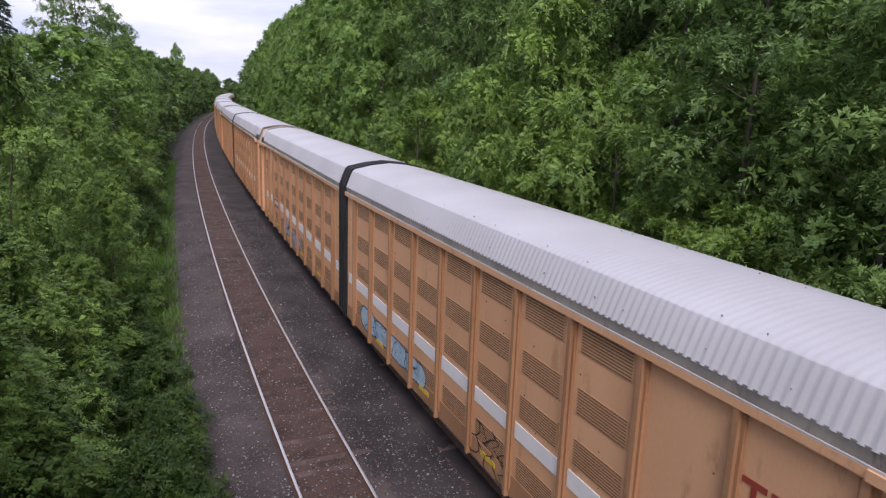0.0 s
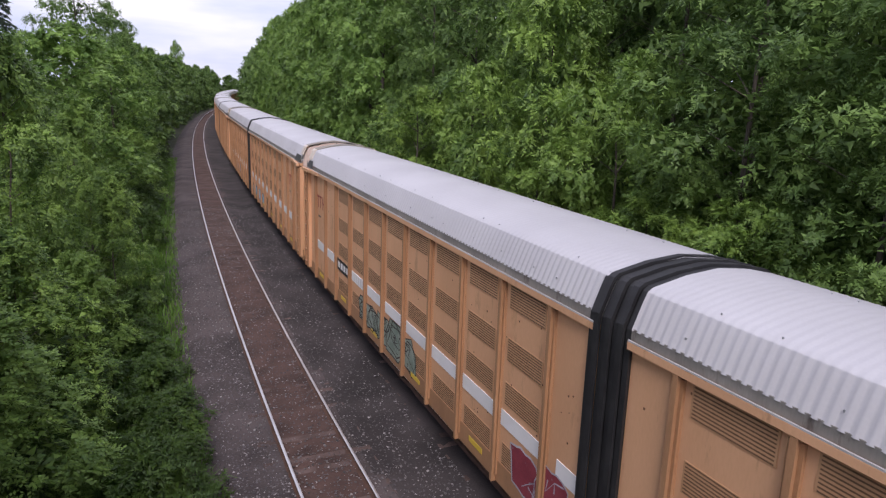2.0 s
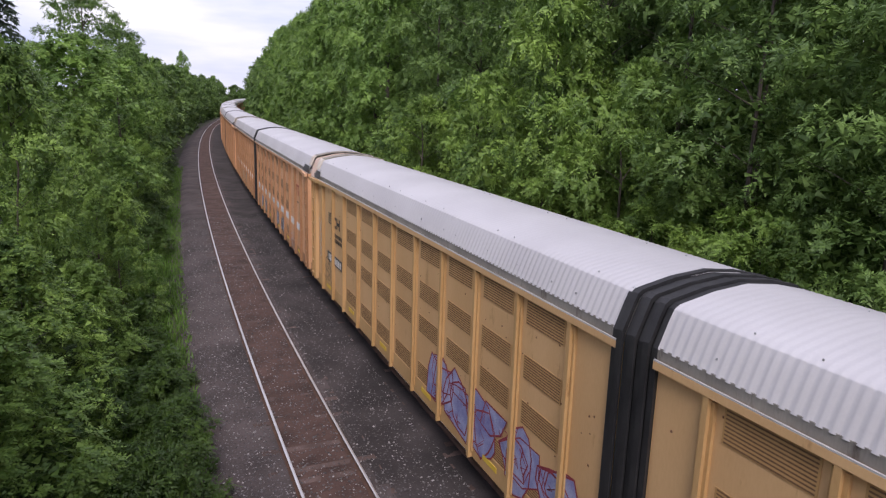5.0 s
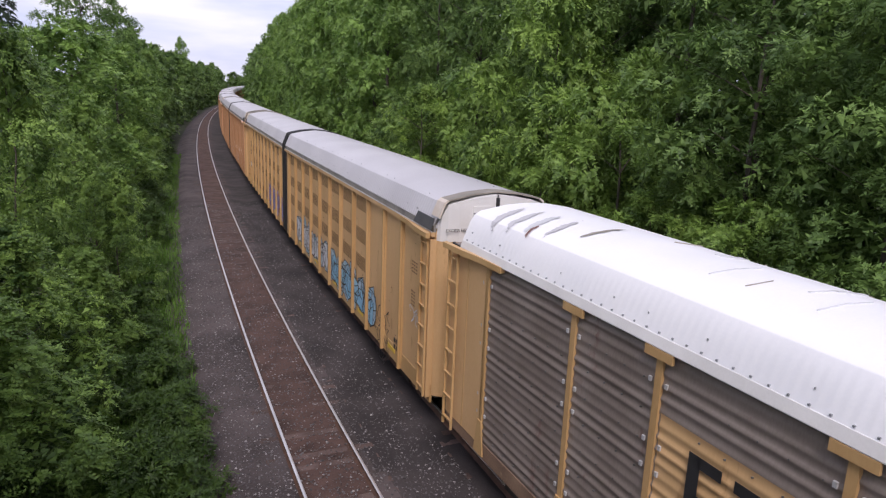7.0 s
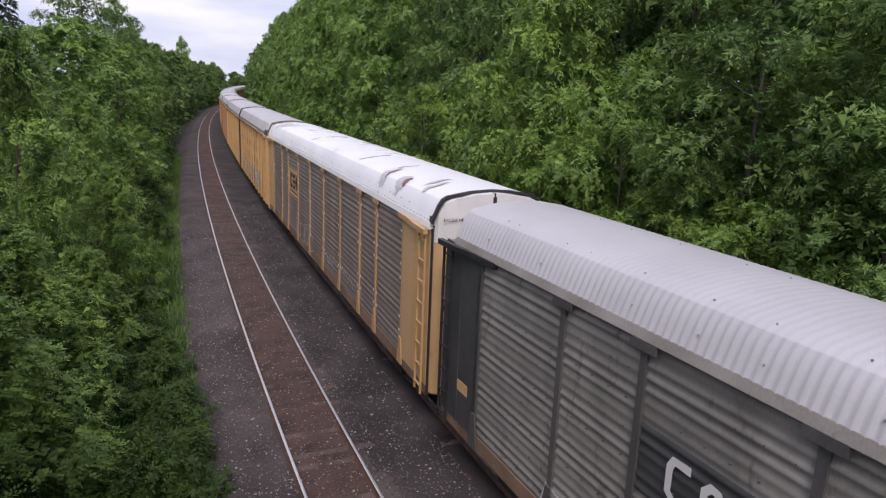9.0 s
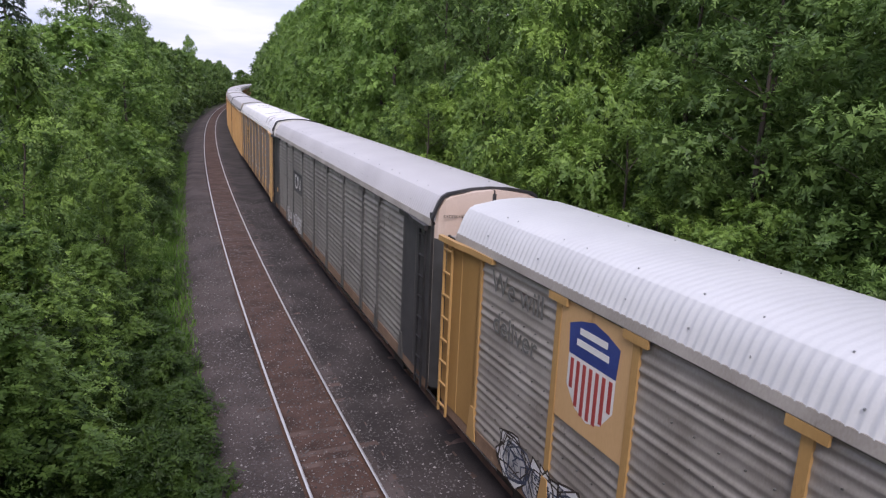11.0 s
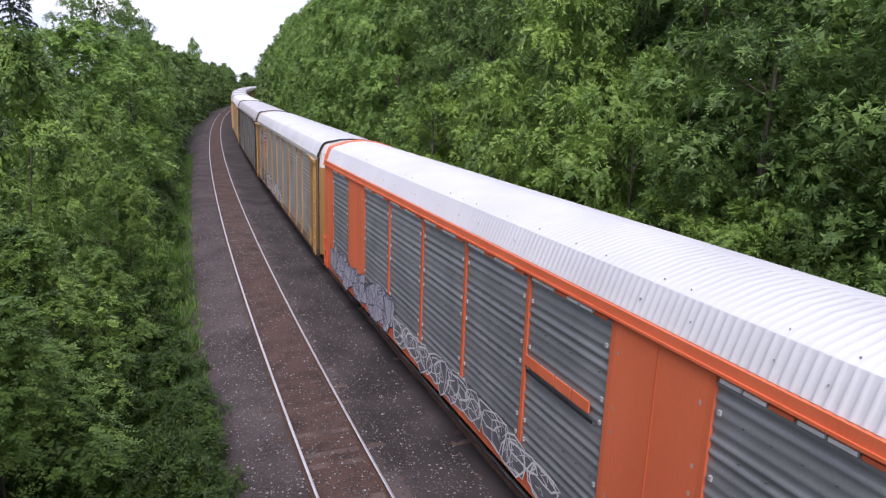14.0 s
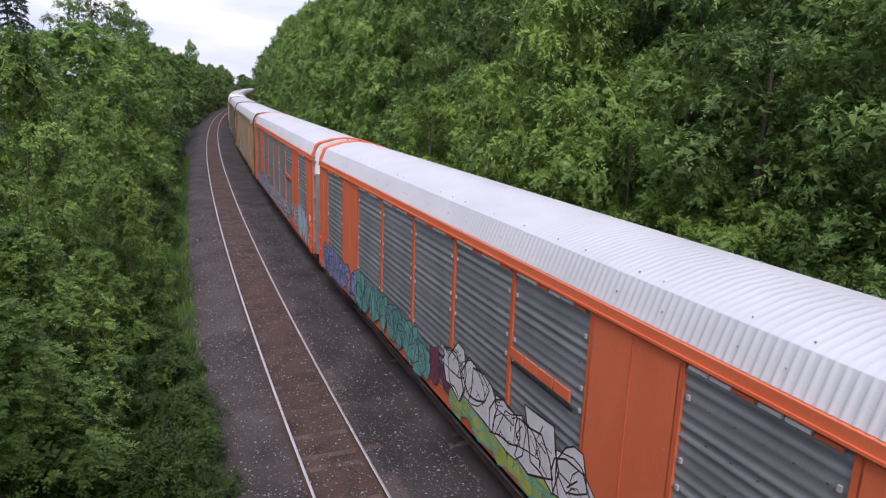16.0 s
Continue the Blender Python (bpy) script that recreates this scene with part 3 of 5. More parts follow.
def bogie(parent, y):
    """A two-axle truck: bolster with its side frames, wheels and axles."""
    truck = part("bogie", boxes((-1.0, 1.0, y - 0.2, y + 0.2, 0.5, 0.95)), DARK_STEEL, parent, "dirty steel two-axle bogie")
    for yy in (y - 0.9, y + 0.9):
        for side in (-1, 1):
            bm = bmesh.new()
            bmesh.ops.create_cone(bm, cap_ends=True, segments=20, radius1=0.42, radius2=0.42, depth=0.13, matrix=pose(side * 0.75, yy, 0.42, 0, 90, 0))
            part("wheel", bm, DARK_STEEL, truck)
        part("axle", boxes((-0.7, 0.7, yy - 0.08, yy + 0.08, 0.34, 0.50)), DARK_STEEL, truck)
    for side in (-1, 1):
        part("side_frame", boxes((side * 1.0 - 0.09, side * 1.0 + 0.09, y - 1.2, y + 1.2, 0.35, 0.62), (side * 1.0 - 0.1, side * 1.0 + 0.1, y - 0.45, y + 0.45, 0.2, 0.75)), DARK_STEEL, truck)


def common_body(car, length, paint, post_paint, roof_mat, shape, sill, amp=0.014, cut=(0.0, 0.0), pitch=0.15):
    """Core box, sills, roof, underframe of any covered auto rack."""
    h = length / 2
    part("body", boxes((-1.44, 1.44, -h, h, 1.10, 5.18)), paint, car)
    part("underframe", boxes((-1.2, 1.2, -h + 0.3, h - 0.3, 0.75, 1.10)), DARK_STEEL, car)
    for side in (-1, 1):
        part("side_sill", boxes((side * (1.42 if shape is TALL else 1.45) - 0.032, side * (1.42 if shape is TALL else 1.45) + 0.032, -h, h, sill, 1.26)), SILL_RUST if shape is SINGLE else post_paint, car)
    part("roof", roof_mesh(-h + cut[0], h - cut[1], roof_mat, shape, pitch, amp), None, car, "corrugated sheet-metal roof")
    rivets, rng = bmesh.new(), random.Random(int(length * 10))
    prof = roof_profile(shape, 0.010)
    for k in range(int(length / 1.15)):
        for i in (1, 4, 7) if roof_mat is not ROOF_WHITE else (1,):
            y, (x, z) = -h + 0.9 + 1.15 * k + rng.uniform(0, 0.9), prof[i]
            if y < h - 0.7 and rng.random() < 0.8:
                r = rng.uniform(0.006, 0.013)
                box(rivets, x - r, x + r, y - r, y + r, z - 0.02, z + 0.006)
    tagged(part("roof_rivet", rivets, GREY_METAL, car), kind="stuff")
    part("roof_core", arch(shape, -h + cut[0], h - cut[1], -0.05, None, 0.02), EDGE, car)


def bracket(car, y, out, side, mat, z=5.02, span=2.3):
    """The handhold beam that leans outwards to the ladder at a car's corner."""
    bm = bmesh.new()
    pts = [(1.53, span), (1.55, span * 0.62), (1.63, span * 0.36), (1.66, -0.05)]
    for (x0, d0), (x1, d1) in zip(pts[:-1], pts[1:]):
        ya, yb = y - out * d0, y - out * d1
        vs = [bm.verts.new((side * (x + o), yy, zz)) for x, yy in ((x0, ya), (x1, yb)) for o in (-0.06, 0.05) for zz in (z + 0.03, z + 0.15)]
        for f in ((0, 1, 3, 2), (4, 6, 7, 5), (0, 4, 5, 1), (2, 3, 7, 6), (0, 2, 6, 4), (1, 5, 7, 3)):
            bm.faces.new([vs[i] for i in f])
    part("corner_beam", bm, mat, car)


def end_set(car, shape, y, out, paint, top_paint, split=4.6, notice=0.0, slot=True, cut=0.0):
    """End doors with their pale top, centre gap, notice; out is the sign of the end; cut: the upper part stands back."""
    bulge = BULGE if out < 0 else 0.06
    for hand in (-1, 1):
        part("end_door", end_face(shape, y, out, 1.0, split if not cut else 5.05, hand, bulge), paint, car, "", True)
        part("door_top", end_face(shape, y - out * cut, out, split if not cut else 5.05, shape[4][1] - 0.09, hand, bulge), top_paint, car, "pale upper part of the end door")
    part("door_gap", boxes((-0.045, 0.045, y - out * cut + out * (bulge - 0.10) - 0.12, y - out * cut + out * (bulge - 0.10) + 0.12, 1.0, 5.99)), BLACK, car)
    part("coupler", boxes((-0.15, 0.15, min(y, y + out * 0.70), max(y, y + out * 0.70), 0.7, 1.0)), DARK_STEEL, car)
    if out > 0:
        return
    if notice:
        ob = part("height_notice", NOTICE, None, car)
        ob.matrix_basis = pose(-0.80, y - bulge * 0.985, notice, 90, 0, -4)
    part("latch_bar", boxes((-0.62, -0.12, y + out * bulge - 0.03, y + out * bulge + 0.03, 5.62, 5.65)), GREY_METAL, car)
    if slot:
        part("door_step", boxes((-1.20, -0.62, y + out * bulge * 0.80 - 0.04, y + out * bulge * 0.80 + 0.04, 3.22, 3.34)), BLACK, car)


def vent_mesh(mat, w, h):
    """A perforated plate; its slots are flat strips painted as dark as shaded openings."""
    me = finish("vent_plate", boxes((-0.003, 0.003, -w / 2, w / 2, -h / 2, h / 2)), mat)
    bm = bmesh.new()
    bm.from_mesh(me)
    n0 = len(bm.faces)
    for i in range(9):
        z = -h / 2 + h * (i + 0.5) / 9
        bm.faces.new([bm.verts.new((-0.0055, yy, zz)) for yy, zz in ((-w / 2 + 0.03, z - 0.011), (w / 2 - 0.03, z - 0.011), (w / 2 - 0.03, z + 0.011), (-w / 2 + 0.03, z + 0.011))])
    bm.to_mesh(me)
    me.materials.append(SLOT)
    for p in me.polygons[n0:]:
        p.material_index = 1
    bm.free()
    return me


UNIT = 20.75
POSTS = {-1: (0.95, 2.7, 4.5, 6.25, 8.05, 9.85, 11.6, 13.4, 15.15, 16.85, 18.45),   # from the inner end outwards
         1: (1.31, 3.08, 4.91, 6.75, 8.6, 10.42, 12.2, 14.03, 15.9, 17.5, 19.15)}


def tall_unit(label, paint, post, stripe, end, vents, bellows, last_vent):
    """One half of an articulated tall auto rack. end: sign of its outer end; bellows: it carries the joint's rubber."""
    car = new("auto_rack_car")
    tagged(car, label, "railway car", "articulated auto racks of the train")
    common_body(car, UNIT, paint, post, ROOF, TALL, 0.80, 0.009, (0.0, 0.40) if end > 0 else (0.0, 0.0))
    h = UNIT / 2
    at = [end * (d - h) for d in POSTS[end]]
    for side in (-1, 1):
        part("eave_gap_strip", boxes((side * 1.46 - 0.03, side * 1.46 + 0.03, -h, h, 5.15, 5.33)), GALV_DARK, car)
        part("eave_lip", boxes((side * 1.535 - 0.012, side * 1.535 + 0.012, -h, h, 5.152, 5.176)), EDGE, car)
        part("eave_rail", boxes((side * 1.50 - 0.05, side * 1.50 + 0.05, -h, h, 5.04, 5.15)), paint, car)
        for y in at:
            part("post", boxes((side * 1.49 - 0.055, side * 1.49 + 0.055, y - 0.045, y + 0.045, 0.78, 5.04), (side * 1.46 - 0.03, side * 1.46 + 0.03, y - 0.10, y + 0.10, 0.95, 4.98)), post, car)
    for i in range(len(at) - 1):
        yc, wide = (at[i] + at[i + 1]) / 2, abs(at[i + 1] - at[i])
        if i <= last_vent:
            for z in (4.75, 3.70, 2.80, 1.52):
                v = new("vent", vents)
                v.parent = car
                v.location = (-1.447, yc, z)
        if stripe:
            part("reflective_stripe", boxes((-1.4535, -1.441, yc - wide / 2 + 0.14, yc + wide / 2 - 0.14, 2.09, 2.42)), TAPE, car)
        if i % 2:
            part("sill_reflector", boxes((-1.463, -1.448, yc - 0.32, yc + 0.32, 1.02, 1.14)), YELLOW, car)
    if stripe:
        yi = end * (0.55 - h)
        part("reflective_stripe", boxes((-1.4535, -1.441, yi - 0.36, yi + 0.36, 2.09, 2.42)), TAPE, car)
    spots, rng = bmesh.new(), random.Random(17 + end)
    for _ in range(120):
        y, z, r = rng.uniform(-h + 0.3, h - 0.3), rng.uniform(1.3, 4.95), rng.uniform(0.007, 0.017)
        box(spots, -1.4470, -1.4405, y - r, y + r, z - r, z + r)
    tagged(part("rust_spot", spots, RUST, car), kind="stuff")
    y_end = end * h
    lo, hi = min(y_end, y_end - end * 0.55), max(y_end, y_end - end * 0.55)
    for side in (-1, 1):
        bracket(car, y_end, end, side, YELLOW_POST if paint is YELLOW_TAN else TAN, 5.0)
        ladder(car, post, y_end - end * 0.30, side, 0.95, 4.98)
        part("corner_panel", boxes((side * 1.50 - 0.06, side * 1.50 + 0.06, lo, hi, 0.95, 4.98)), paint, car)
        # a flat charcoal sheet paints in the dark of the recess at the roof's end
        bm = bmesh.new()
        ya, yb = y_end - end * (0.42 if end > 0 else 0.0), y_end - end * 1.25
        bm.faces.new([bm.verts.new(v) for v in ((side * 1.562, ya, 5.20), (side * 1.562, yb, 5.20), (side * 1.478, yb + end * 0.12, 5.48), (side * 1.478, ya, 5.48))])
        part("roof_end_gap", bm, CHARCOAL, car)
    end_set(car, TALL, y_end, end, paint, PINK_WHITE if paint is TAN else WHITE, 4.95, 5.2, False, 0.40 if end > 0 else 0.0)
    if end < 0:
        part("door_hatch", boxes((-0.62, -0.12, y_end - BULGE * 0.97 - 0.02, y_end - BULGE * 0.97 + 0.02, 5.38, 5.80)), PINK_WHITE if paint is TAN else WHITE, car)
        part("door_seam", boxes((-1.0, -0.1, y_end - BULGE * 0.95 - 0.02, y_end - BULGE * 0.95 + 0.02, 3.45, 3.48)), SLOT, car)
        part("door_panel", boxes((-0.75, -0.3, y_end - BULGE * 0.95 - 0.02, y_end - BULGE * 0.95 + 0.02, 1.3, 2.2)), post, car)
    back = 0.40 if end > 0 else 0.0
    lo, hi = sorted((y_end - end * (back + 0.28), y_end + end * (0.18 - back)))
    for first, last in ((4, 7), (6, 9)):
        part("roof_cap", arch(TALL, lo, hi, 0.035, None, 0.03, first, last), GREY_CAP, car, "weathered grey roof-end cap")
    part("roof_flap", arch(TALL, lo, hi, 0.035, None, 0.03, 1, 5), CREAM_CAP, car, "cream shoulder plate at the roof's end")
    part("roof_flap", arch(TALL, lo, hi, 0.035, None, 0.03, 8, 12), CREAM_CAP, car, "cream shoulder plate at the roof's end")
    bogie(car, end * (h - 3.0))
    if bellows:
        yi = -end * h
        for k in range(7):
            a = yi - end * k * 0.138
            part("bellows_fold", arch(TALL, min(a, a - end * 0.115), max(a, a - end * 0.115), 0.03 if k % 2 else -0.01, 0.95, 0.06), RUBBER, car)
        part("bellows_core", boxes((-1.40, 1.40, min(yi, yi - end * 0.95), max(yi, yi - end * 0.95), 0.95, 5.2), (-1.10, 1.10, min(yi, yi - end * 0.95), max(yi, yi - end * 0.95), 5.1, 5.85)), RUBBER, car)
        bogie(car, yi - end * 0.4)
    return car


def panel_car(label, group, paint, post, sheet, roof_mat, posts, painted, length=27.2, rail=None, strip=None, flags="", post_w=0.11, amp=0.010):
    """A single auto rack: posts, metres behind its front; painted: which bays are smooth painted sheet."""
    car = new("auto_rack_car")
    tagged(car, label, "railway car", group)
    common_body(car, length, sheet, post, roof_mat, HIGH if rail else SINGLE, 0.93, amp, (0.0, 0.10 if rail else 0.5), 0.145 if rail else 0.15)
    h = length / 2
    marks_at = [0.0, *posts, length]
    for side in (-1, 1):
        if rail:
            part("eave_rail", boxes((side * 1.50 - 0.045, side * 1.50 + 0.045, -h, h, 5.24, 5.39)), rail, car)
            part("rail_lip", boxes((side * 1.525 - 0.045, side * 1.525 + 0.045, -h, h, 5.20, 5.24)), rail, car)
            part("rail_web", boxes((side * 1.46 - 0.03, side * 1.46 + 0.03, -h, h, 5.15, 5.20)), rail, car)
        else:
            part("eave_plate", eave_plate(side, -h, h - 0.5), strip, car)
            part("eave_gap", boxes((side * 1.47 - 0.02, side * 1.47 + 0.02, -h, h, 5.155, 5.19)), BLACK, car)
        for i, (d0, d1) in enumerate(zip(marks_at[:-1], marks_at[1:])):
            y0, y1 = h - d1, h - d0
            if i in painted:
                part("paint_panel", boxes((side * 1.475 - 0.03, side * 1.475 + 0.03, y0, y1, 1.2, 5.155)), paint, car)
                part("panel_seam", boxes((side * 1.506 - 0.008, side * 1.506 + 0.008, (y0 + y1) / 2 - 0.015, (y0 + y1) / 2 + 0.015, 1.2, 5.15)), post, car)
            else:
                part("side_sheet", grid_mesh("side_sheet", corrugated(y0, y1, 1.26, 5.16, 1.462, side), sheet, smooth=True), None, car)
                if side < 0:
                    dots = bmesh.new()
                    for r in range(8):
                        for k in range(int((d1 - d0 - 0.3) / 0.42)):
                            z, y = 1.45 + 0.46 * r, y0 + 0.3 + 0.42 * k
                            box(dots, -1.486, -1.462, y - 0.011, y + 0.011, z - 0.011, z + 0.011)
                    tagged(part("sheet_rivet", dots, POST_DARK, car), kind="stuff")
                if "dash" in flags and side < 0:
                    m = d1 - d0
                    for k in range(6):
                        ya = y1 - 0.12 - k * (m - 0.25) / 6
                        part("top_flap", boxes((side * 1.495 - 0.02, side * 1.495 + 0.02, ya - (m - 0.25) / 6 + 0.05, ya, 5.095, 5.145)), paint if k % 3 == 2 else WHITE, car)
            if i > 0:
                y = y1
                part("post", boxes((side * 1.475 - 0.030, side * 1.475 + 0.030, y - post_w / 2, y + post_w / 2, 0.95, 5.155)), post, car)
                if "gusset" in flags:
                    part("post_head", boxes((side * 1.530 - 0.022, side * 1.530 + 0.022, y - 0.27, y + 0.27, 5.05, 5.185)), post, car)
                    if side < 0:
                        part("post_foot", foot_mesh(post), None, car).location = (-1.530, y, 1.0)
                if side < 0 and "clip" in flags:
                    for z in (1.9, 2.3, 3.4, 3.8, 4.7):
                        for dy in (-0.16, 0.16):
                            part("clip", CLIP, None, car).location = (-1.49, y + dy, z)
    bogie(car, h - 3.4)
    bogie(car, -h + 3.4)
    return car


def eave_plate(side, y0, y1):
    """The folded plate under the roof's edge, leaning out at its foot."""
    bm = bmesh.new()
    prof = ((1.44, 5.19), (1.545, 5.19), (1.550, 5.205), (1.512, 5.355), (1.44, 5.355))
    a, b = ([bm.verts.new((side * x, y, z)) for x, z in prof] for y in (y0, y1))
    for k in range(5):
        bm.faces.new((a[k], a[(k + 1) % 5], b[(k + 1) % 5], b[k]))
    bm.faces.new(a[::-1])
    bm.faces.new(b)
    bmesh.ops.recalc_face_normals(bm, faces=bm.faces)
    return bm


def foot_mesh(mat):
    """The splayed foot of a side post."""
    bm = bmesh.new()
    v = [bm.verts.new((x, y, z)) for x in (0, 0.03) for y, z in ((-0.2, 0), (0.2, 0), (0.08, 0.75), (-0.08, 0.75))]
    for f in ((0, 1, 2, 3), (4, 7, 6, 5), (0, 4, 5, 1), (1, 5, 6, 2), (2, 6, 7, 3), (3, 7, 4, 0)):
        bm.faces.new([v[i] for i in f])
    return finish("post_foot", bm, mat)


BOLT = finish("roof_bolt", boxes((-0.012, 0.012, -0.013, 0.013, -0.013, 0.013)), GREY_METAL)
CLIP = finish("clip", boxes((-0.015, 0.015, -0.025, 0.025, -0.035, 0.035)), EDGE)


def roof_patch(car, shape, y0, y1, first, last, mat):
    part("peeled_patch", arch(shape, y0, y1, 0.016, None, 0.02, first, last), mat, car, "worn patch where the roof coating peeled")


def blotch(shape, yc, uc, wide, deep, lean, seed, out):
    """An uneven patch lying on the roof: centred yc along the car and uc metres up its slope, half sizes wide and deep, leaning as it rises."""
    prof = np.array(roof_profile(shape, out))
    run = np.concatenate([[0], np.cumsum(np.linalg.norm(np.diff(prof, axis=0), axis=1))])
    bm, cell, verts = bmesh.new(), 0.022, {}

    def vert(i, j):
        if (i, j) not in verts:
            u = uc + i * cell
            verts[i, j] = bm.verts.new((float(np.interp(u, run, prof[:, 0])), yc + j * cell + lean * i * cell, float(np.interp(u, run, prof[:, 1]))))
        return verts[i, j]

    n, m = int(deep / cell) + 4, int(wide / cell) + 4
    for i in range(-n, n):
        for j in range(-m, m):
            a, b = i * cell / deep, j * cell / wide
            if 0 < uc + i * cell < run[-1] and a * a + b * b + 0.75 * noise.noise((i * 0.16, j * 0.16, seed * 1.7)) + 0.3 * noise.noise((i * 0.5, j * 0.5, seed)) < 0.85:
                bm.faces.new((vert(i, j), vert(i + 1, j), vert(i + 1, j + 1), vert(i, j + 1)))
    return bm


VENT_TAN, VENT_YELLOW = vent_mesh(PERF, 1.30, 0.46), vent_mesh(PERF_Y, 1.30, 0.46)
CARS = []          # (car, place of its centre in the train, half its truck spacing)
proto = {}


def tall_car(rear_end, kind, label, paint, post, stripe, vents, last_vent):
    """An articulated car of two halves; its rear end stands at rear_end in the train. Later ones copy the first."""
    made = []
    for end in (-1, 1):
        place = rear_end + (UNIT / 2 if end < 0 else 42.45 - UNIT / 2)
        if (kind, end) in proto:
            car = copy_thing(proto[kind, end], Matrix())
        else:
            car = proto[kind, end] = tall_unit(label, paint, post, stripe, end, vents, end < 0, last_vent)
        CARS.append((car, place, 7.5))
        made.append(car)
    return made


BAYS = (1.7, 4.65, 6.65, 9.45, 12.3, 15.1, 17.95, 20.7, 22.6, 25.15)
B_BAYS = (1.38, 3.94, 6.01, 8.83, 11.7, 14.5, 17.4, 20.05, 22.1, 24.62)


def build_train():
    tan = ("tan", "tan perforated auto rack car with white stripe and silver roof", TAN, TAN_POST_SHADED, True, VENT_TAN, 7)
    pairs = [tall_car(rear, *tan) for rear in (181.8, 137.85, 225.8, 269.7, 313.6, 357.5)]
    yellow = tall_car(94.15, "yellow", "yellow-tan perforated auto rack car with graffiti along its sill", YELLOW_TAN, YELLOW_POST, False, VENT_YELLOW, 7)
    decorate_tall(*pairs[0], *pairs[1], *yellow)

    single, orange = "single auto racks of the train", "orange auto racks of the train"
    csx = panel_car("auto rack car with stained galvanised sides, tan posts and white roof", single, YELLOW_TAN, YELLOW_POST, GALV_RUST, ROOF_WHITE, BAYS, (0, 10), flags="gusset clip", post_w=0.125, strip=WHITE, amp=0.002)
    finish_single(csx, YELLOW_TAN, YELLOW_POST, WHITE, BLACK)
    CARS.append((csx, 79.08, 10))
    cn = panel_car("auto rack car with dark galvanised sides and black ends", single, CHARCOAL, POST_DARK, GALV_DARK, ROOF, BAYS, (0, 10), flags="gusset", post_w=0.14, strip=GALV)
    finish_single(cn, CHARCOAL, BLACK, PINK_WHITE, BLACK)
    CARS.append((cn, 50.57, 10))
    up = panel_car("auto rack car with weathered galvanised sides and yellow-tan posts", single, GOLD, GOLD_POST, GALV, ROOF_BRIGHT, BAYS, (0, 10), flags="gusset", post_w=0.15, strip=GALV)
    finish_single(up, GOLD, GOLD_POST, WHITE, BLACK)
    CARS.append((up, 22.0, 10))
    b1 = panel_car("orange auto rack car with blue-grey corrugated sides and graffiti", orange, ORANGE, ORANGE_POST, GALV_BLUE, ROOF_BRIGHT, B_BAYS, (0, 2, 8, 10), 26.4, rail=ORANGE, flags="dash clip", amp=0.014)
    finish_orange(b1)
    b2 = copy_thing(b1, Matrix())
    CARS.append((b1, -6.65, 10))
    CARS.append((b2, -35.0, 10))
    decorate_single(csx, cn, up, b1, b2)


def finish_single(car, paint, post, top, edge):
    h = 13.6
    for out in (-1, 1):
        y = out * h
        end_set(car, SINGLE, y, out, paint, top, 4.88, 5.42, True, 0.5 if out > 0 else 0.0)
        for side in (-1, 1):
            bracket(car, y, out, side, post, 5.06)
            ladder(car, post, y - out * 0.30, side, 0.95, 5.05)
            # thin black strip painting the dark gap between ladder panel and end door
            part("corner_post", boxes((side * 1.46 - 0.03, side * 1.46 + 0.03, y - 0.012, y + 0.012, 0.95, 5.2)), BLACK, car)
        if out < 0:
            part("roof_end_band", arch(SINGLE, y - 0.10, y, 0.03, None, 0.06), edge, car)
            part("roof_end_gap", boxes((-1.50, -1.43, y, y + 0.12, 5.1, 5.50)), BLACK, car)


def finish_orange(car):
    h = 13.2
    for out in (-1, 1):
        y = out * h
        end_set(car, HIGH, y, out, ORANGE, WHITE if out < 0 else ORANGE, 4.62, 0.0, False)
        part("roof_end_band", arch(HIGH, min(y - out * (0.25 if out < 0 else 0.36), y + out * 0.06), max(y - out * (0.25 if out < 0 else 0.36), y + out * 0.06), 0.03, None, 0.05), ORANGE, car)
        for side in (-1, 1):
            ladder(car, ORANGE_POST, y - out * 0.35, side, 0.95, 2.3, 0.42, 1.55)
    for side in (-1, 1):
        part("door_post", boxes((side * 1.28 - 0.12, side * 1.28 + 0.12, -h - 0.28, -h - 0.10, 1.0, 4.62)), GREY_METAL, car)
        for z in (1.5, 2.5, 3.5, 4.5, 5.1):
            part("hinge", boxes((side * 1.43 - 0.05, side * 1.43 + 0.05, -h - 0.11, -h - 0.01, z, z + 0.12)), GREY_METAL, car)
    for x in (-0.75, -0.35, 0.35, 0.75):
        part("lock_rod", boxes((x - 0.03, x + 0.03, -h - BULGE - 0.04, -h - BULGE + 0.06, 1.1, 5.75)), GREY_METAL, car)


def emblem(car, y, z, mat, bars, x):
    for dy, dz, w, hgt in bars:
        part("emblem_bar", boxes((x - 0.005, x, y + dy, y + dy + w, z + dz, z + dz + hgt)), mat, car)


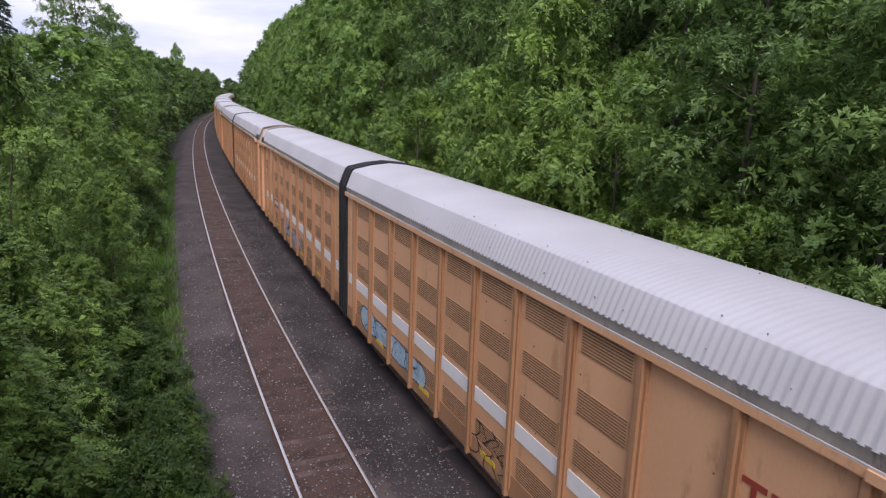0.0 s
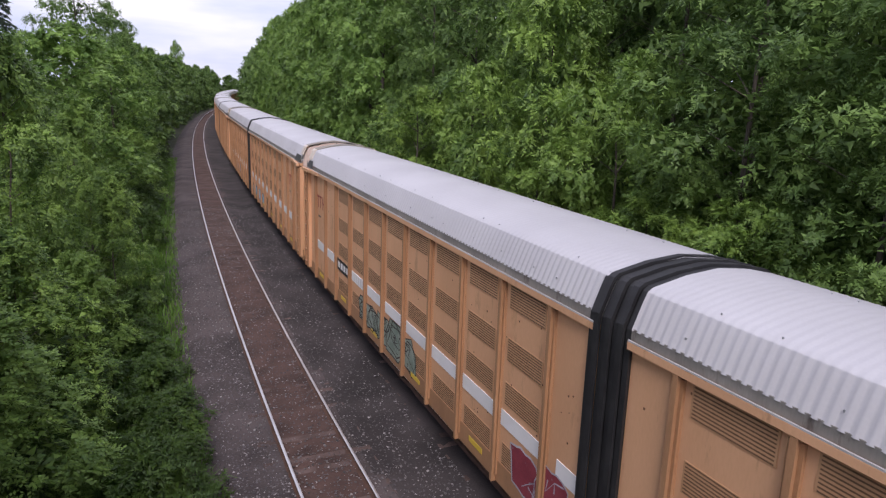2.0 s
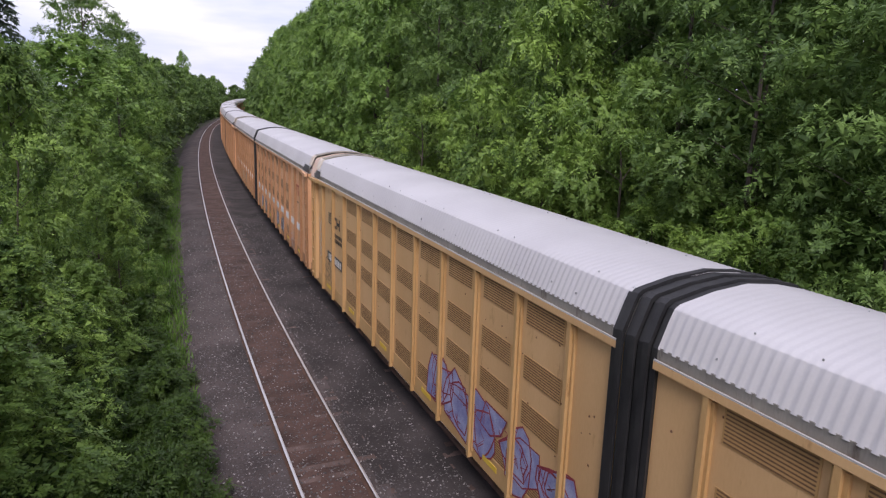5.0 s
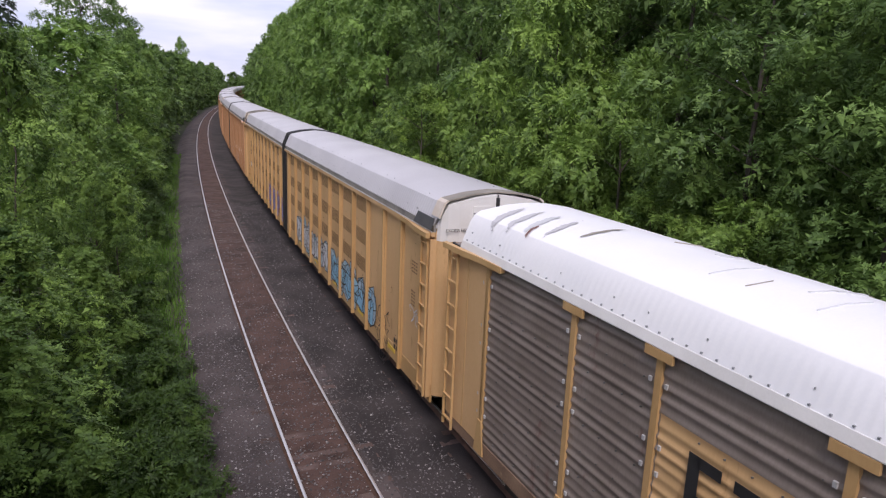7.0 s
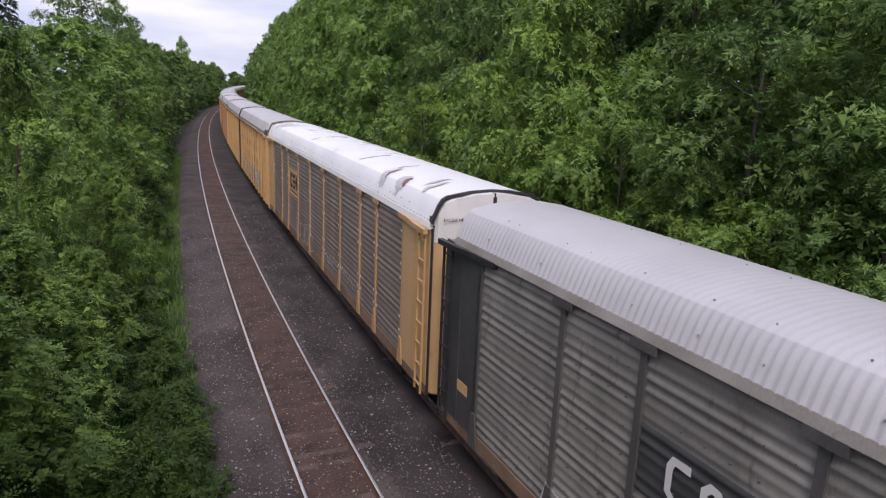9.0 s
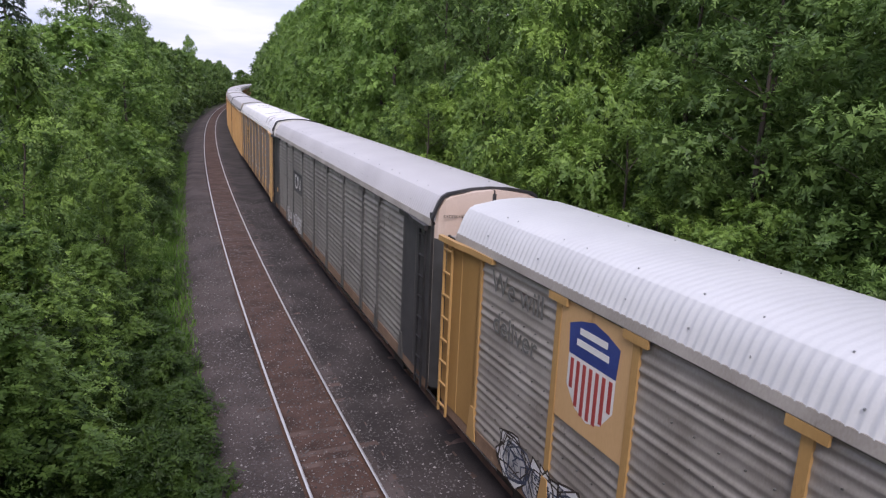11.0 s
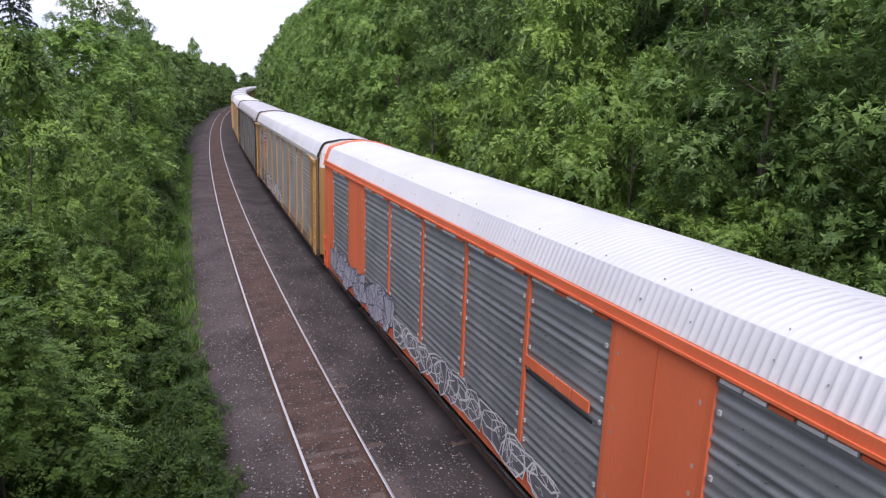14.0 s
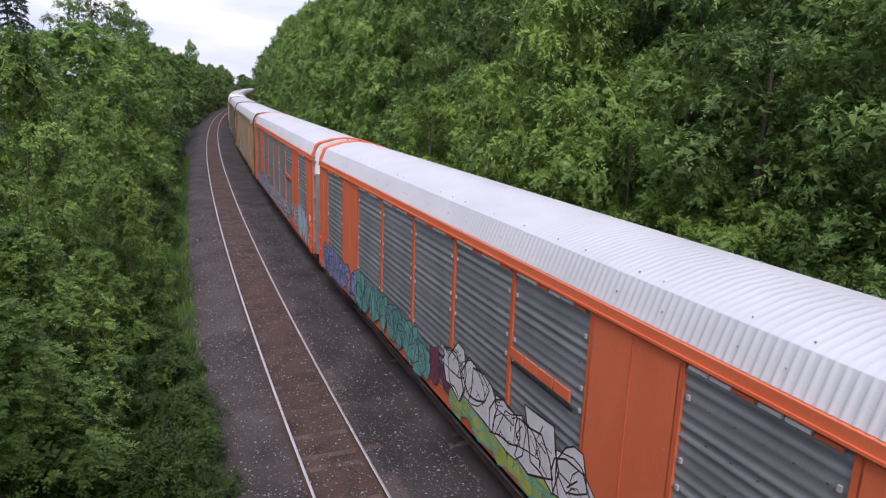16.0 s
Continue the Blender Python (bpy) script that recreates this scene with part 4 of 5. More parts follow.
def decorate_tall(rear, front, rear2, front2, rear3, front3):
    h = UNIT / 2
    mark = [(0.0, 0.0, 0.08, 0.42), (-0.14, 0.42, 0.36, 0.08), (-0.42, 0, 0.08, 0.42), (-0.56, 0.42, 0.36, 0.08), (-0.80, 0.0, 0.09, 0.5), (-1.0, 0.2, 0.3, 0.09)]
    for car, y in ((rear, -h + 3.55), (rear2, -h + 3.55), (front, h - 1.9), (front2, h - 1.9)):
        emblem(car, y, 3.75, RED_MARK, mark, -1.447)
        marks(car, y, 3.45, 1, 3, INK, 0.10, 0.06, 0.04, -1.448)
    for car in (front, front2):
        part("number_board", boxes((-1.460, -1.442, h - 6.55, h - 4.95, 2.0, 2.42)), BLACK, car)
        marks(car, h - 5.05, 2.33, 1, 4, WHITE, 0.26, 0.22, 0.12, -1.461)
        marks(car, h - 6.95, 2.40, 1, 6, WHITE, 0.17, 0.26, 0.06, -1.455)
    for car in (rear, rear2, rear3):
        marks(car, -h + 1.55, 4.1, 4, 3, SLOT, 0.10, 0.03, 0.05, -1.448)
        marks(car, -h + 1.55, 3.3, 5, 2, SLOT, 0.12, 0.03, 0.05, -1.448)
        marks(car, -h + 2.9, 1.5, 2, 2, INK, 0.14, 0.14, 0.05, -1.45)
    graffiti(front2, h - 13.0, h - 7.7, 1.0, 2.0, SPRAY_GREEN, INK, 4, 5, -1.456)
    graffiti(front, h - 13.0, h - 8.0, 1.0, 1.9, SPRAY_GREY, INK, 14, 4, -1.456)
    graffiti(rear2, -2.4, 0.6, 1.0, 1.9, SPRAY_GREY, INK, 5, 3, -1.456)
    graffiti(rear2, 5.0, 8.2, 1.0, 1.9, SPRAY_GREY, INK, 7, 3, -1.456)
    graffiti(rear, 3.2, 8.6, 1.0, 1.9, SPRAY_BLUE, SPRAY_DARK, 6, 4, -1.456, True)
    graffiti(front2, -9.8, -8.0, 1.0, 2.2, SPRAY_RED, SPRAY_GREY, 8, 2, -1.456, True)
    graffiti(rear3, 0.5, 7.5, 0.95, 2.6, SPRAY_BLUE, SPRAY_DARK, 9, 6, -1.456)
    graffiti(rear3, -5.5, 0.5, 0.95, 2.5, SPRAY_BLUE, INK, 19, 6, -1.457)
    graffiti(front3, -9.5, -3.0, 1.0, 2.6, SPRAY_VIOLET, SPRAY_RED, 10, 5, -1.456)
    graffiti(rear3, 1.0, 7.2, 1.1, 2.3, SPRAY_WHITE, INK, 41, 6, -1.466)
    graffiti(rear3, -5.2, 0.2, 1.1, 2.2, SPRAY_SKY, INK, 42, 5, -1.466)
    scrawl(rear3, -h + 4.4, 1.75, 1.0, 0.8, INK, 43, 3)
    scrawl(rear3, -h + 1.5, 2.7, 0.7, 0.7, SPRAY_WHITE, 44, 1)
    scrawl(front3, h - 0.9, 3.2, 0.5, 1.1, SPRAY_WHITE, 45, 2)
    scrawl(front3, h - 1.7, 2.0, 1.3, 0.7, INK, 46, 2)
    scrawl(rear, 0.5, 1.5, 1.6, 0.6, INK, 47, 2)
    scrawl(rear2, -4.6, 1.5, 1.6, 0.6, SPRAY_GREY, 48, 2)
    emblem(front3, h - 3.2, 3.6, BLACK, [(0.1, 0.05 + 0.09 * k, 0.75, 0.045) for k in range(5)] + [(-0.9, 0.0, 0.12, 0.42), (-0.55, 0.0, 0.12, 0.42), (-0.75, 0.15, 0.2, 0.12), (-0.35, 0.0, 0.3, 0.1), (-0.35, 0.32, 0.3, 0.1)], -1.447)
    marks(front3, h - 3.35, 3.4, 2, 7, INK, 0.11, 0.14, 0.05, -1.448)
    part("number_board", boxes((-1.460, -1.442, h - 4.80, h - 2.2, 2.15, 2.52)), CHARCOAL, front3)
    marks(front3, h - 2.4, 2.45, 1, 8, WHITE, 0.17, 0.24, 0.08, -1.461)


def decorate_single(csx, cn, up, b1, b2):
    h = 13.6
    # a tan board with dark blocks on the white-roofed car
    part("emblem_board", grid_mesh("emblem_board", corrugated(h - 9.35, h - 6.75, 3.0, 4.3, 1.468, -1), YELLOW_TAN), None, csx)
    emblem(csx, h - 9.0, 3.35, BLACK, [(1.45, 0, 0.2, 0.7), (1.1, 0, 0.4, 0.16), (1.1, 0.54, 0.4, 0.16), (0.3, 0, 0.6, 0.16), (0.3, 0.27, 0.6, 0.16), (0.3, 0.54, 0.6, 0.16), (-0.2, 0, 0.18, 0.7), (0.0, 0.2, 0.16, 0.35), (-0.2, -0.22, 1.9, 0.08)], -1.494)
    rng = random.Random(12)
    for yc, n, low, mats in ((8.9, 4, 5, (ROOF_BRIGHT, GREY_CAP)), (6.2, 8, 5, (GREY_CAP, ROOF_BRIGHT)), (2.2, 2, 3, (GREY_CAP,)), (-0.6, 6, 6, (GREY_CAP, ROOF)), (-3.6, 6, 6, (ROOF_BRIGHT, ROOF)), (-5.2, 3, 3, (GREY_CAP,))):
        for _ in range(n):
            y0, first = yc + rng.gauss(0, 0.6), rng.randint(low, 9)
            roof_patch(csx, SINGLE, y0, y0 + rng.choice((0.008, 0.013, 0.022)), first, first + rng.randint(2, 3), rng.choice(mats))
    for k, (y, u, wide, deep, lean, mat) in enumerate((
            (-9.0, 0.66, 0.30, 0.58, 0.25, ROOF), (-9.08, 0.82, 0.10, 0.34, 0.45, PEEL), (-10.5, 0.62, 0.34, 0.42, 0.2, ROOF), (-10.75, 0.72, 0.16, 0.24, 0.5, PEEL),
            (-8.6, 1.5, 0.05, 0.45, 0.0, GREY_CAP), (2.6, 0.95, 0.06, 0.25, 0.3, GREY_CAP), (-2.2, 0.75, 0.07, 0.20, 0.3, ROOF), (12.3, 0.95, 0.12, 0.55, 0.35, ROOF),
            (11.8, 1.1, 0.10, 0.60, 0.35, ROOF), (11.3, 1.2, 0.10, 0.60, 0.35, ROOF_BRIGHT), (10.7, 1.25, 0.08, 0.55, 0.35, ROOF), (11.0, 0.75, 0.04, 0.22, 0.4, PEEL),
            (10.0, 1.6, 0.05, 0.60, 0.1, GREY_CAP), (-12.2, 1.0, 0.12, 0.50, 0.3, ROOF), (-11.7, 1.3, 0.10, 0.50, 0.3, ROOF_BRIGHT))):
        part("peeled_patch", blotch(SINGLE, y, u, wide, deep, lean, 300 + k, 0.006 + 0.001 * k), mat, csx, "worn patch where the roof coating peeled")
    for i in range(104):
        part("roof_bolt", BOLT, None, csx).location = (-1.494, h - 0.7 - i * 0.255, 5.39)
    # a dark board with a pale meander on the dark car
    part("emblem_board", grid_mesh("emblem_board", corrugated(h - 9.4, h - 6.72, 2.95, 4.0, 1.468, -1), CHARCOAL), None, cn)
    wave = [(1.0, 0.62), (1.25, 0.62), (1.3, 0.5), (1.3, 0.15), (1.2, 0.05), (0.85, 0.05), (0.8, 0.15), (0.8, 0.5), (0.72, 0.6), (0.62, 0.58), (0.3, 0.08), (0.2, 0.06), (0.15, 0.15), (0.15, 0.62)]
    part("emblem_stroke", quads_mesh("emblem_stroke", np.array(ribbon([(h - 9.0 + y * 1.25, 3.15 + z) for y, z in wave], 0.13, -1.496)), WHITE), None, cn)
    part("placard", boxes((-1.513, -1.505, h - 1.35, h - 0.85, 1.95, 2.2)), YELLOW_TAN, cn)
    # shield on the tan-posted car
    part("emblem_board", boxes((-1.492, -1.470, h - 6.58, h - 4.72, 3.05, 5.15)), YELLOW_TAN, up)
    bm = bmesh.new()
    bm.faces.new([bm.verts.new((-1.4945, h - 5.65 + y, 3.3 + z)) for y, z in ((-0.62, 1.0), (-0.62, 0.45), (-0.35, 0.12), (0, 0), (0.35, 0.12), (0.62, 0.45), (0.62, 1.0))])
    part("shield", bm, WHITE, up)
    bm = bmesh.new()
    bm.faces.new([bm.verts.new((-1.4945, h - 5.65 + y, 3.3 + z)) for y, z in ((-0.62, 1.0), (0.62, 1.0), (0.66, 1.5), (0.35, 1.62), (0, 1.7), (-0.35, 1.62), (-0.66, 1.5))])
    part("shield_top", bm, SHIELD_BLUE, up)
    emblem(up, h - 5.65, 3.3, SHIELD_RED, [(-0.56 + 0.17 * k, 0.42 if k in (0, 6) else 0.15 if k in (1, 5) else 0.05, 0.085, 0.94 - (0.42 if k in (0, 6) else 0.15 if k in (1, 5) else 0.05)) for k in range(7)], -1.496)
    emblem(up, h - 5.65, 4.5, WHITE, [(-0.42, 0.0, 0.84, 0.11), (-0.36, 0.2, 0.72, 0.11)], -1.496)
    for words, z in (("We will", 4.55), ("deliver", 3.75)):
        ob = part("slogan", text_mesh(words, 0.62, FADED), None, up)
        ob.matrix_basis = pose(-1.492, h - 3.2, z, 90, 0, -90)
    graffiti(up, h - 15.4, h - 3.2, 0.93, 2.1, SPRAY_WHITE, INK, 21, 12, -1.497)
    graffiti(up, h - 6.4, h - 3.2, 0.93, 1.9, SPRAY_SILVER, SPRAY_DARK, 31, 4, -1.507)
    graffiti(csx, h - 13.0, h - 9.0, 1.2, 2.2, GALV_RUST, CREAM_CAP, 22, 4, -1.49, True)
    rng = random.Random(3)
    run = [(h - 15.0 - 0.2 * k, 1.55 + 0.5 * rng.random()) for k in range(26)]
    part("graffiti_outline", quads_mesh("graffiti_outline", np.array(ribbon(run, 0.035, -1.49)), SPRAY_WHITE), None, csx)
    graffiti(cn, h - 9.4, h - 4.8, 1.0, 1.8, GALV, SPRAY_WHITE, 23, 4)
    h = 13.2
    graffiti(b1, h - 9.5, h - 1.2, 0.93, 2.3, SPRAY_GREY, SPRAY_DARK, 24, 8, -1.51)
    graffiti(b1, h - 19.0, h - 9.5, 0.98, 2.0, SPRAY_DARKGREY, SPRAY_WHITE, 34, 9, -1.51)
    graffiti(b1, h - 22.0, h - 20.2, 1.2, 2.4, SPRAY_RED, SPRAY_WHITE, 35, 3, -1.51)
    graffiti(b1, h - 24.8, h - 22.1, 0.98, 2.6, SPRAY_SKY, SPRAY_WHITE, 25, 4, -1.51)
    graffiti(b1, h - 26.0, h - 25.0, 0.98, 2.0, SPRAY_WHITE, SPRAY_RED, 36, 2, -1.51)
    graffiti(b2, h - 6.0, h - 0.8, 0.93, 2.2, SPRAY_VIOLET, SPRAY_DARK, 26, 6, -1.51)
    graffiti(b2, h - 13.0, h - 6.0, 0.93, 2.3, SPRAY_TEAL, SPRAY_DARK, 27, 8, -1.51)
    graffiti(b2, h - 14.6, h - 13.2, 1.1, 2.2, SPRAY_RED, SPRAY_DARK, 37, 2, -1.51)
    graffiti(b2, h - 20.6, h - 14.6, 0.98, 1.7, SPRAY_YELLOW, SPRAY_TEAL, 28, 6, -1.508)
    graffiti(b2, h - 20.4, h - 14.4, 1.45, 2.75, SPRAY_WHITE, INK, 38, 5, -1.514)
    ob = part("car_mark", text_mesh("B1", 0.42, WHITE), None, b1)
    ob.matrix_basis = pose(-1.512, -h + 0.75, 2.3, 90, 0, -90)
    for b in (b1, b2):
        # plain orange blocks in place of the logo's letters, black bar beneath
        for k in range(4):
            part("repair_strip", boxes((-1.52, -1.49, h - 19.6 + k * 0.55, h - 19.1 + k * 0.55, 3.42, 3.62)), ORANGE, b)
        part("repair_edge", boxes((-1.505, -1.49, h - 19.7, h - 17.5, 3.28, 3.34)), BLACK, b)
        marks(b, -h + 1.3, 3.4, 3, 3, ORANGE_POST, 0.12, 0.05, 0.05, -1.506)


SHIELD_BLUE = surface("shield_blue_paint", (0.03, 0.05, 0.22), (0.05, 0.08, 0.28), 0.5, 0, 2, 30, 0.0)
SHIELD_RED = surface("shield_red_paint", (0.36, 0.05, 0.05), (0.45, 0.08, 0.07), 0.5, 0, 2, 30, 0.0)
FADED = surface("faded_lettering", (0.12, 0.12, 0.115), (0.2, 0.2, 0.19), 0.6, 0, 6, 30, 0.0)
SPRAY_DARKGREY = surface("dark_grey_spray", (0.10, 0.10, 0.12), (0.17, 0.17, 0.19), 0.6, 0, 2.5, 30, 0.0)

build_train()


# ---- trees ----
def unit(v):
    return v / np.maximum(np.linalg.norm(v, axis=-1, keepdims=True), 1e-6)


def leaf_mesh(name, tris, quads, mat):
    """A mesh of separate leaf blades: arrays (n, 3, 3) and (m, 4, 3)."""
    a, b = len(tris), len(quads)
    me = bpy.data.meshes.new(name)
    co = np.concatenate([tris.reshape(-1, 3), quads.reshape(-1, 3)])
    me.vertices.add(len(co))
    me.vertices.foreach_set("co", np.ascontiguousarray(co, dtype=np.float32).ravel())
    me.loops.add(len(co))
    me.loops.foreach_set("vertex_index", np.arange(len(co), dtype=np.int32))
    me.polygons.add(a + b)
    me.polygons.foreach_set("loop_start", np.concatenate([np.arange(a) * 3, a * 3 + np.arange(b) * 4]).astype(np.int32))
    me.update(calc_edges=True)
    me.materials.append(mat)
    return me


SHAPES = {   # how wide a crown is at heights from its foot to its tip
    "spire": ([0, .12, .30, .50, .70, .86, 1], [.62, .92, 1.0, .86, .62, .38, .08]),
    "dome": ([0, .10, .30, .55, .75, .90, 1], [.55, .82, .96, 1.0, .90, .62, .18]),
    "column": ([0, .10, .30, .60, .80, .92, 1], [.80, .95, 1.0, .95, .80, .52, .15]),
    "shrub": ([0, .25, .50, .75, 1], [.85, 1.0, .92, .66, .15])}


def crown_mesh(name, mat, seed, z0, z1, rad, shape, boughs, tufts, fronds, leaflets, leaf, frond, flat=0.62, size=0.36, diamond=False, wide=0.26, inner=60):
    """A crown of separate boughs; each bough is a flattened mound of tufts, each tuft a spray of drooping feathered fronds."""
    rng = np.random.default_rng(seed)
    u = (np.arange(boughs) + rng.random(boughs)) / boughs
    az = np.arange(boughs) * 2.39996 + rng.normal(size=boughs) * 0.45 + seed
    R = rad * np.interp(u, *SHAPES[shape]) * rng.uniform(0.78, 1.14, boughs)
    br = np.clip(rad * size * rng.uniform(0.70, 1.30, boughs), 0.3, None) * np.interp(u, [0, 0.8, 1], [1.05, 0.9, 0.62])
    reach = np.clip(R - br * 0.75, 0.0, None) * np.where(rng.random(boughs) < 0.2, 0.45, 1.0)
    out = np.stack([np.cos(az), np.sin(az), np.zeros(boughs)], -1)
    c = out * reach[:, None]
    c[:, 2] = z0 + (z1 - z0) * u - br * flat * np.where(u > 0.9, 1.0, 0.3)
    squash = np.stack([np.ones(boughs), np.ones(boughs), flat * rng.uniform(0.75, 1.3, boughs)], -1)

    nt = boughs * tufts
    bi = np.repeat(np.arange(boughs), tufts)
    d = rng.normal(size=(nt, 3))
    d[:, 2] = d[:, 2] * 0.75 + 0.45
    d = unit(unit(d) + 0.35 * out[bi])
    p = c[bi] + d * squash[bi] * (br[bi] * rng.uniform(0.80, 1.04, nt))[:, None]
    face = unit(d / squash[bi] + np.array([0, 0, 0.25]))

    m = nt * fronds
    ti = np.repeat(np.arange(nt), fronds)
    f = unit(0.45 * face[ti] + unit(rng.normal(size=(m, 3))) * 0.95 + 0.35 * out[bi][ti] - np.array([0, 0, 0.12]))
    ln = frond * rng.uniform(0.65, 1.35, m)
    nf = unit(face[ti] + np.array([0, 0, 0.55]) + rng.normal(size=(m, 3)) * 0.28)
    side = unit(np.cross(f, nf))

    k = m * leaflets
    fi = np.repeat(np.arange(m), leaflets)
    j = np.tile(np.arange(leaflets), m)
    a = (j + 0.5 + 0.4 * rng.random(k)) / leaflets
    hand = np.where(j % 2, 1.0, -1.0)
    q = p[ti][fi] + f[fi] * (ln[fi] * (0.1 + 0.9 * a))[:, None]
    q[:, 2] -= 0.38 * ln[fi] * a ** 2
    w = unit(side[fi] * hand[:, None] + f[fi] * (0.45 + 0.75 * a)[:, None] - np.array([0, 0, 1.0]) * (0.10 + 0.25 * rng.random(k))[:, None] + rng.normal(size=(k, 3)) * 0.14)
    n = unit(nf[fi] + rng.normal(size=(k, 3)) * 0.22)
    s = unit(np.cross(w, n))
    L = (leaf * rng.uniform(0.7, 1.25, k) * (1.1 - 0.35 * a))[:, None]
    W = L * wide
    if diamond:
        blades = np.stack([q, q + w * L * 0.42 + s * W, q + w * L, q + w * L * 0.42 - s * W], 1)
    else:
        blades = np.stack([q + s * W, q - s * W, q + w * L * 1.1], 1)
    ni = boughs * inner
    ii = np.repeat(np.arange(boughs), inner)
    e = c[ii] + unit(rng.normal(size=(ni, 3))) * squash[ii] * (br[ii] * 0.85 * rng.random(ni) ** 0.4)[:, None]
    wi = unit(rng.normal(size=(ni, 3)))
    si = unit(np.cross(wi, rng.normal(size=(ni, 3))))
    g = leaf * 2.0
    deep = np.stack([e + si * g * 0.3, e - si * g * 0.3, e + wi * g], 1)
    if diamond:
        return leaf_mesh(name, deep, blades, mat)
    return leaf_mesh(name, np.concatenate([deep, blades]), np.zeros((0, 4, 3)), mat)


def spruce_mesh(seed, top, rad):
    """A narrow conifer: tiers of drooping arms, each hung with short needle sprays."""
    rng = np.random.default_rng(seed)
    out = []
    for tier in range(34):
        u = tier / 34
        z, r = 1.0 + (top - 1.2) * u, rad * (1 - u) ** 0.8 + 0.12
        for arm in range(8):
            a = arm * 0.785 + tier * 1.1 + rng.normal() * 0.2
            d = np.array([math.cos(a), math.sin(a), 0])
            reach = r * rng.uniform(0.75, 1.1)
            k = 34
            t = rng.random(k) ** 0.7
            p = d * (reach * t)[:, None] + np.array([0, 0, z + rng.normal() * 0.22])
            p[:, 2] += reach * (0.10 * t - 0.38 * t ** 2)
            w = unit(rng.normal(size=(k, 3)) * 0.45 + d * 0.4 - np.array([0, 0, 0.75]))
            s = unit(np.cross(w, rng.normal(size=(k, 3))))
            L = 0.30 * rng.uniform(0.6, 1.3, k)[:, None]
            out.append(np.stack([p + s * 0.045, p - s * 0.045, p + w * L], 1))
    return leaf_mesh("crown", np.concatenate(out), np.zeros((0, 4, 3)), NEEDLE)


def trunk_mesh(seed, top, r, limbs, spread):
    """A tapered, slightly bent trunk with rising limbs."""
    rng = random.Random(seed)
    bm = bmesh.new()

    def tube(pts, r0, r1, seg=7):
        rings = []
        for i, p in enumerate(pts):
            rr = r0 + (r1 - r0) * i / (len(pts) - 1)
            rings.append([bm.verts.new((p[0] + rr * math.cos(k / seg * 6.2832), p[1] + rr * math.sin(k / seg * 6.2832), p[2])) for k in range(seg)])
        for A, B in zip(rings[:-1], rings[1:]):
            for k in range(seg):
                bm.faces.new((A[k], A[(k + 1) % seg], B[(k + 1) % seg], B[k]))

    spine, x, y = [], 0.0, 0.0
    for i in range(9):
        spine.append((x, y, -0.8 + (top + 0.8) * i / 8))
        x += rng.uniform(-0.12, 0.12)
        y += rng.uniform(-0.12, 0.12)
    tube(spine, r, r * 0.25)
    for i in range(limbs):
        b = spine[rng.randint(2, 7)]
        a, ln = rng.uniform(0, 6.28), spread * rng.uniform(0.5, 0.95)
        pts = [(b[0] + math.cos(a) * ln * t, b[1] + math.sin(a) * ln * t, b[2] + ln * (0.65 * t - 0.15 * t * t)) for t in (0, 0.3, 0.6, 1.0)]
        tube(pts, r * 0.38, r * 0.06, 5)
    return finish("trunk", bm, BARK, True)


def plant(kind, category, label, group, meshes, s, off, wide, high, turn):
    """A tree or shrub on the ground at s along the line, scaled in width and height."""
    tree = new(kind)
    tree.matrix_basis = on_line(s, off, float(height(s, off)) - 0.1, turn) @ Matrix.Diagonal((wide, wide, high, 1))
    tagged(tree, label, category, group)
    part("trunk", meshes[0], None, tree)
    part("crown", meshes[1], None, tree)
    return tree


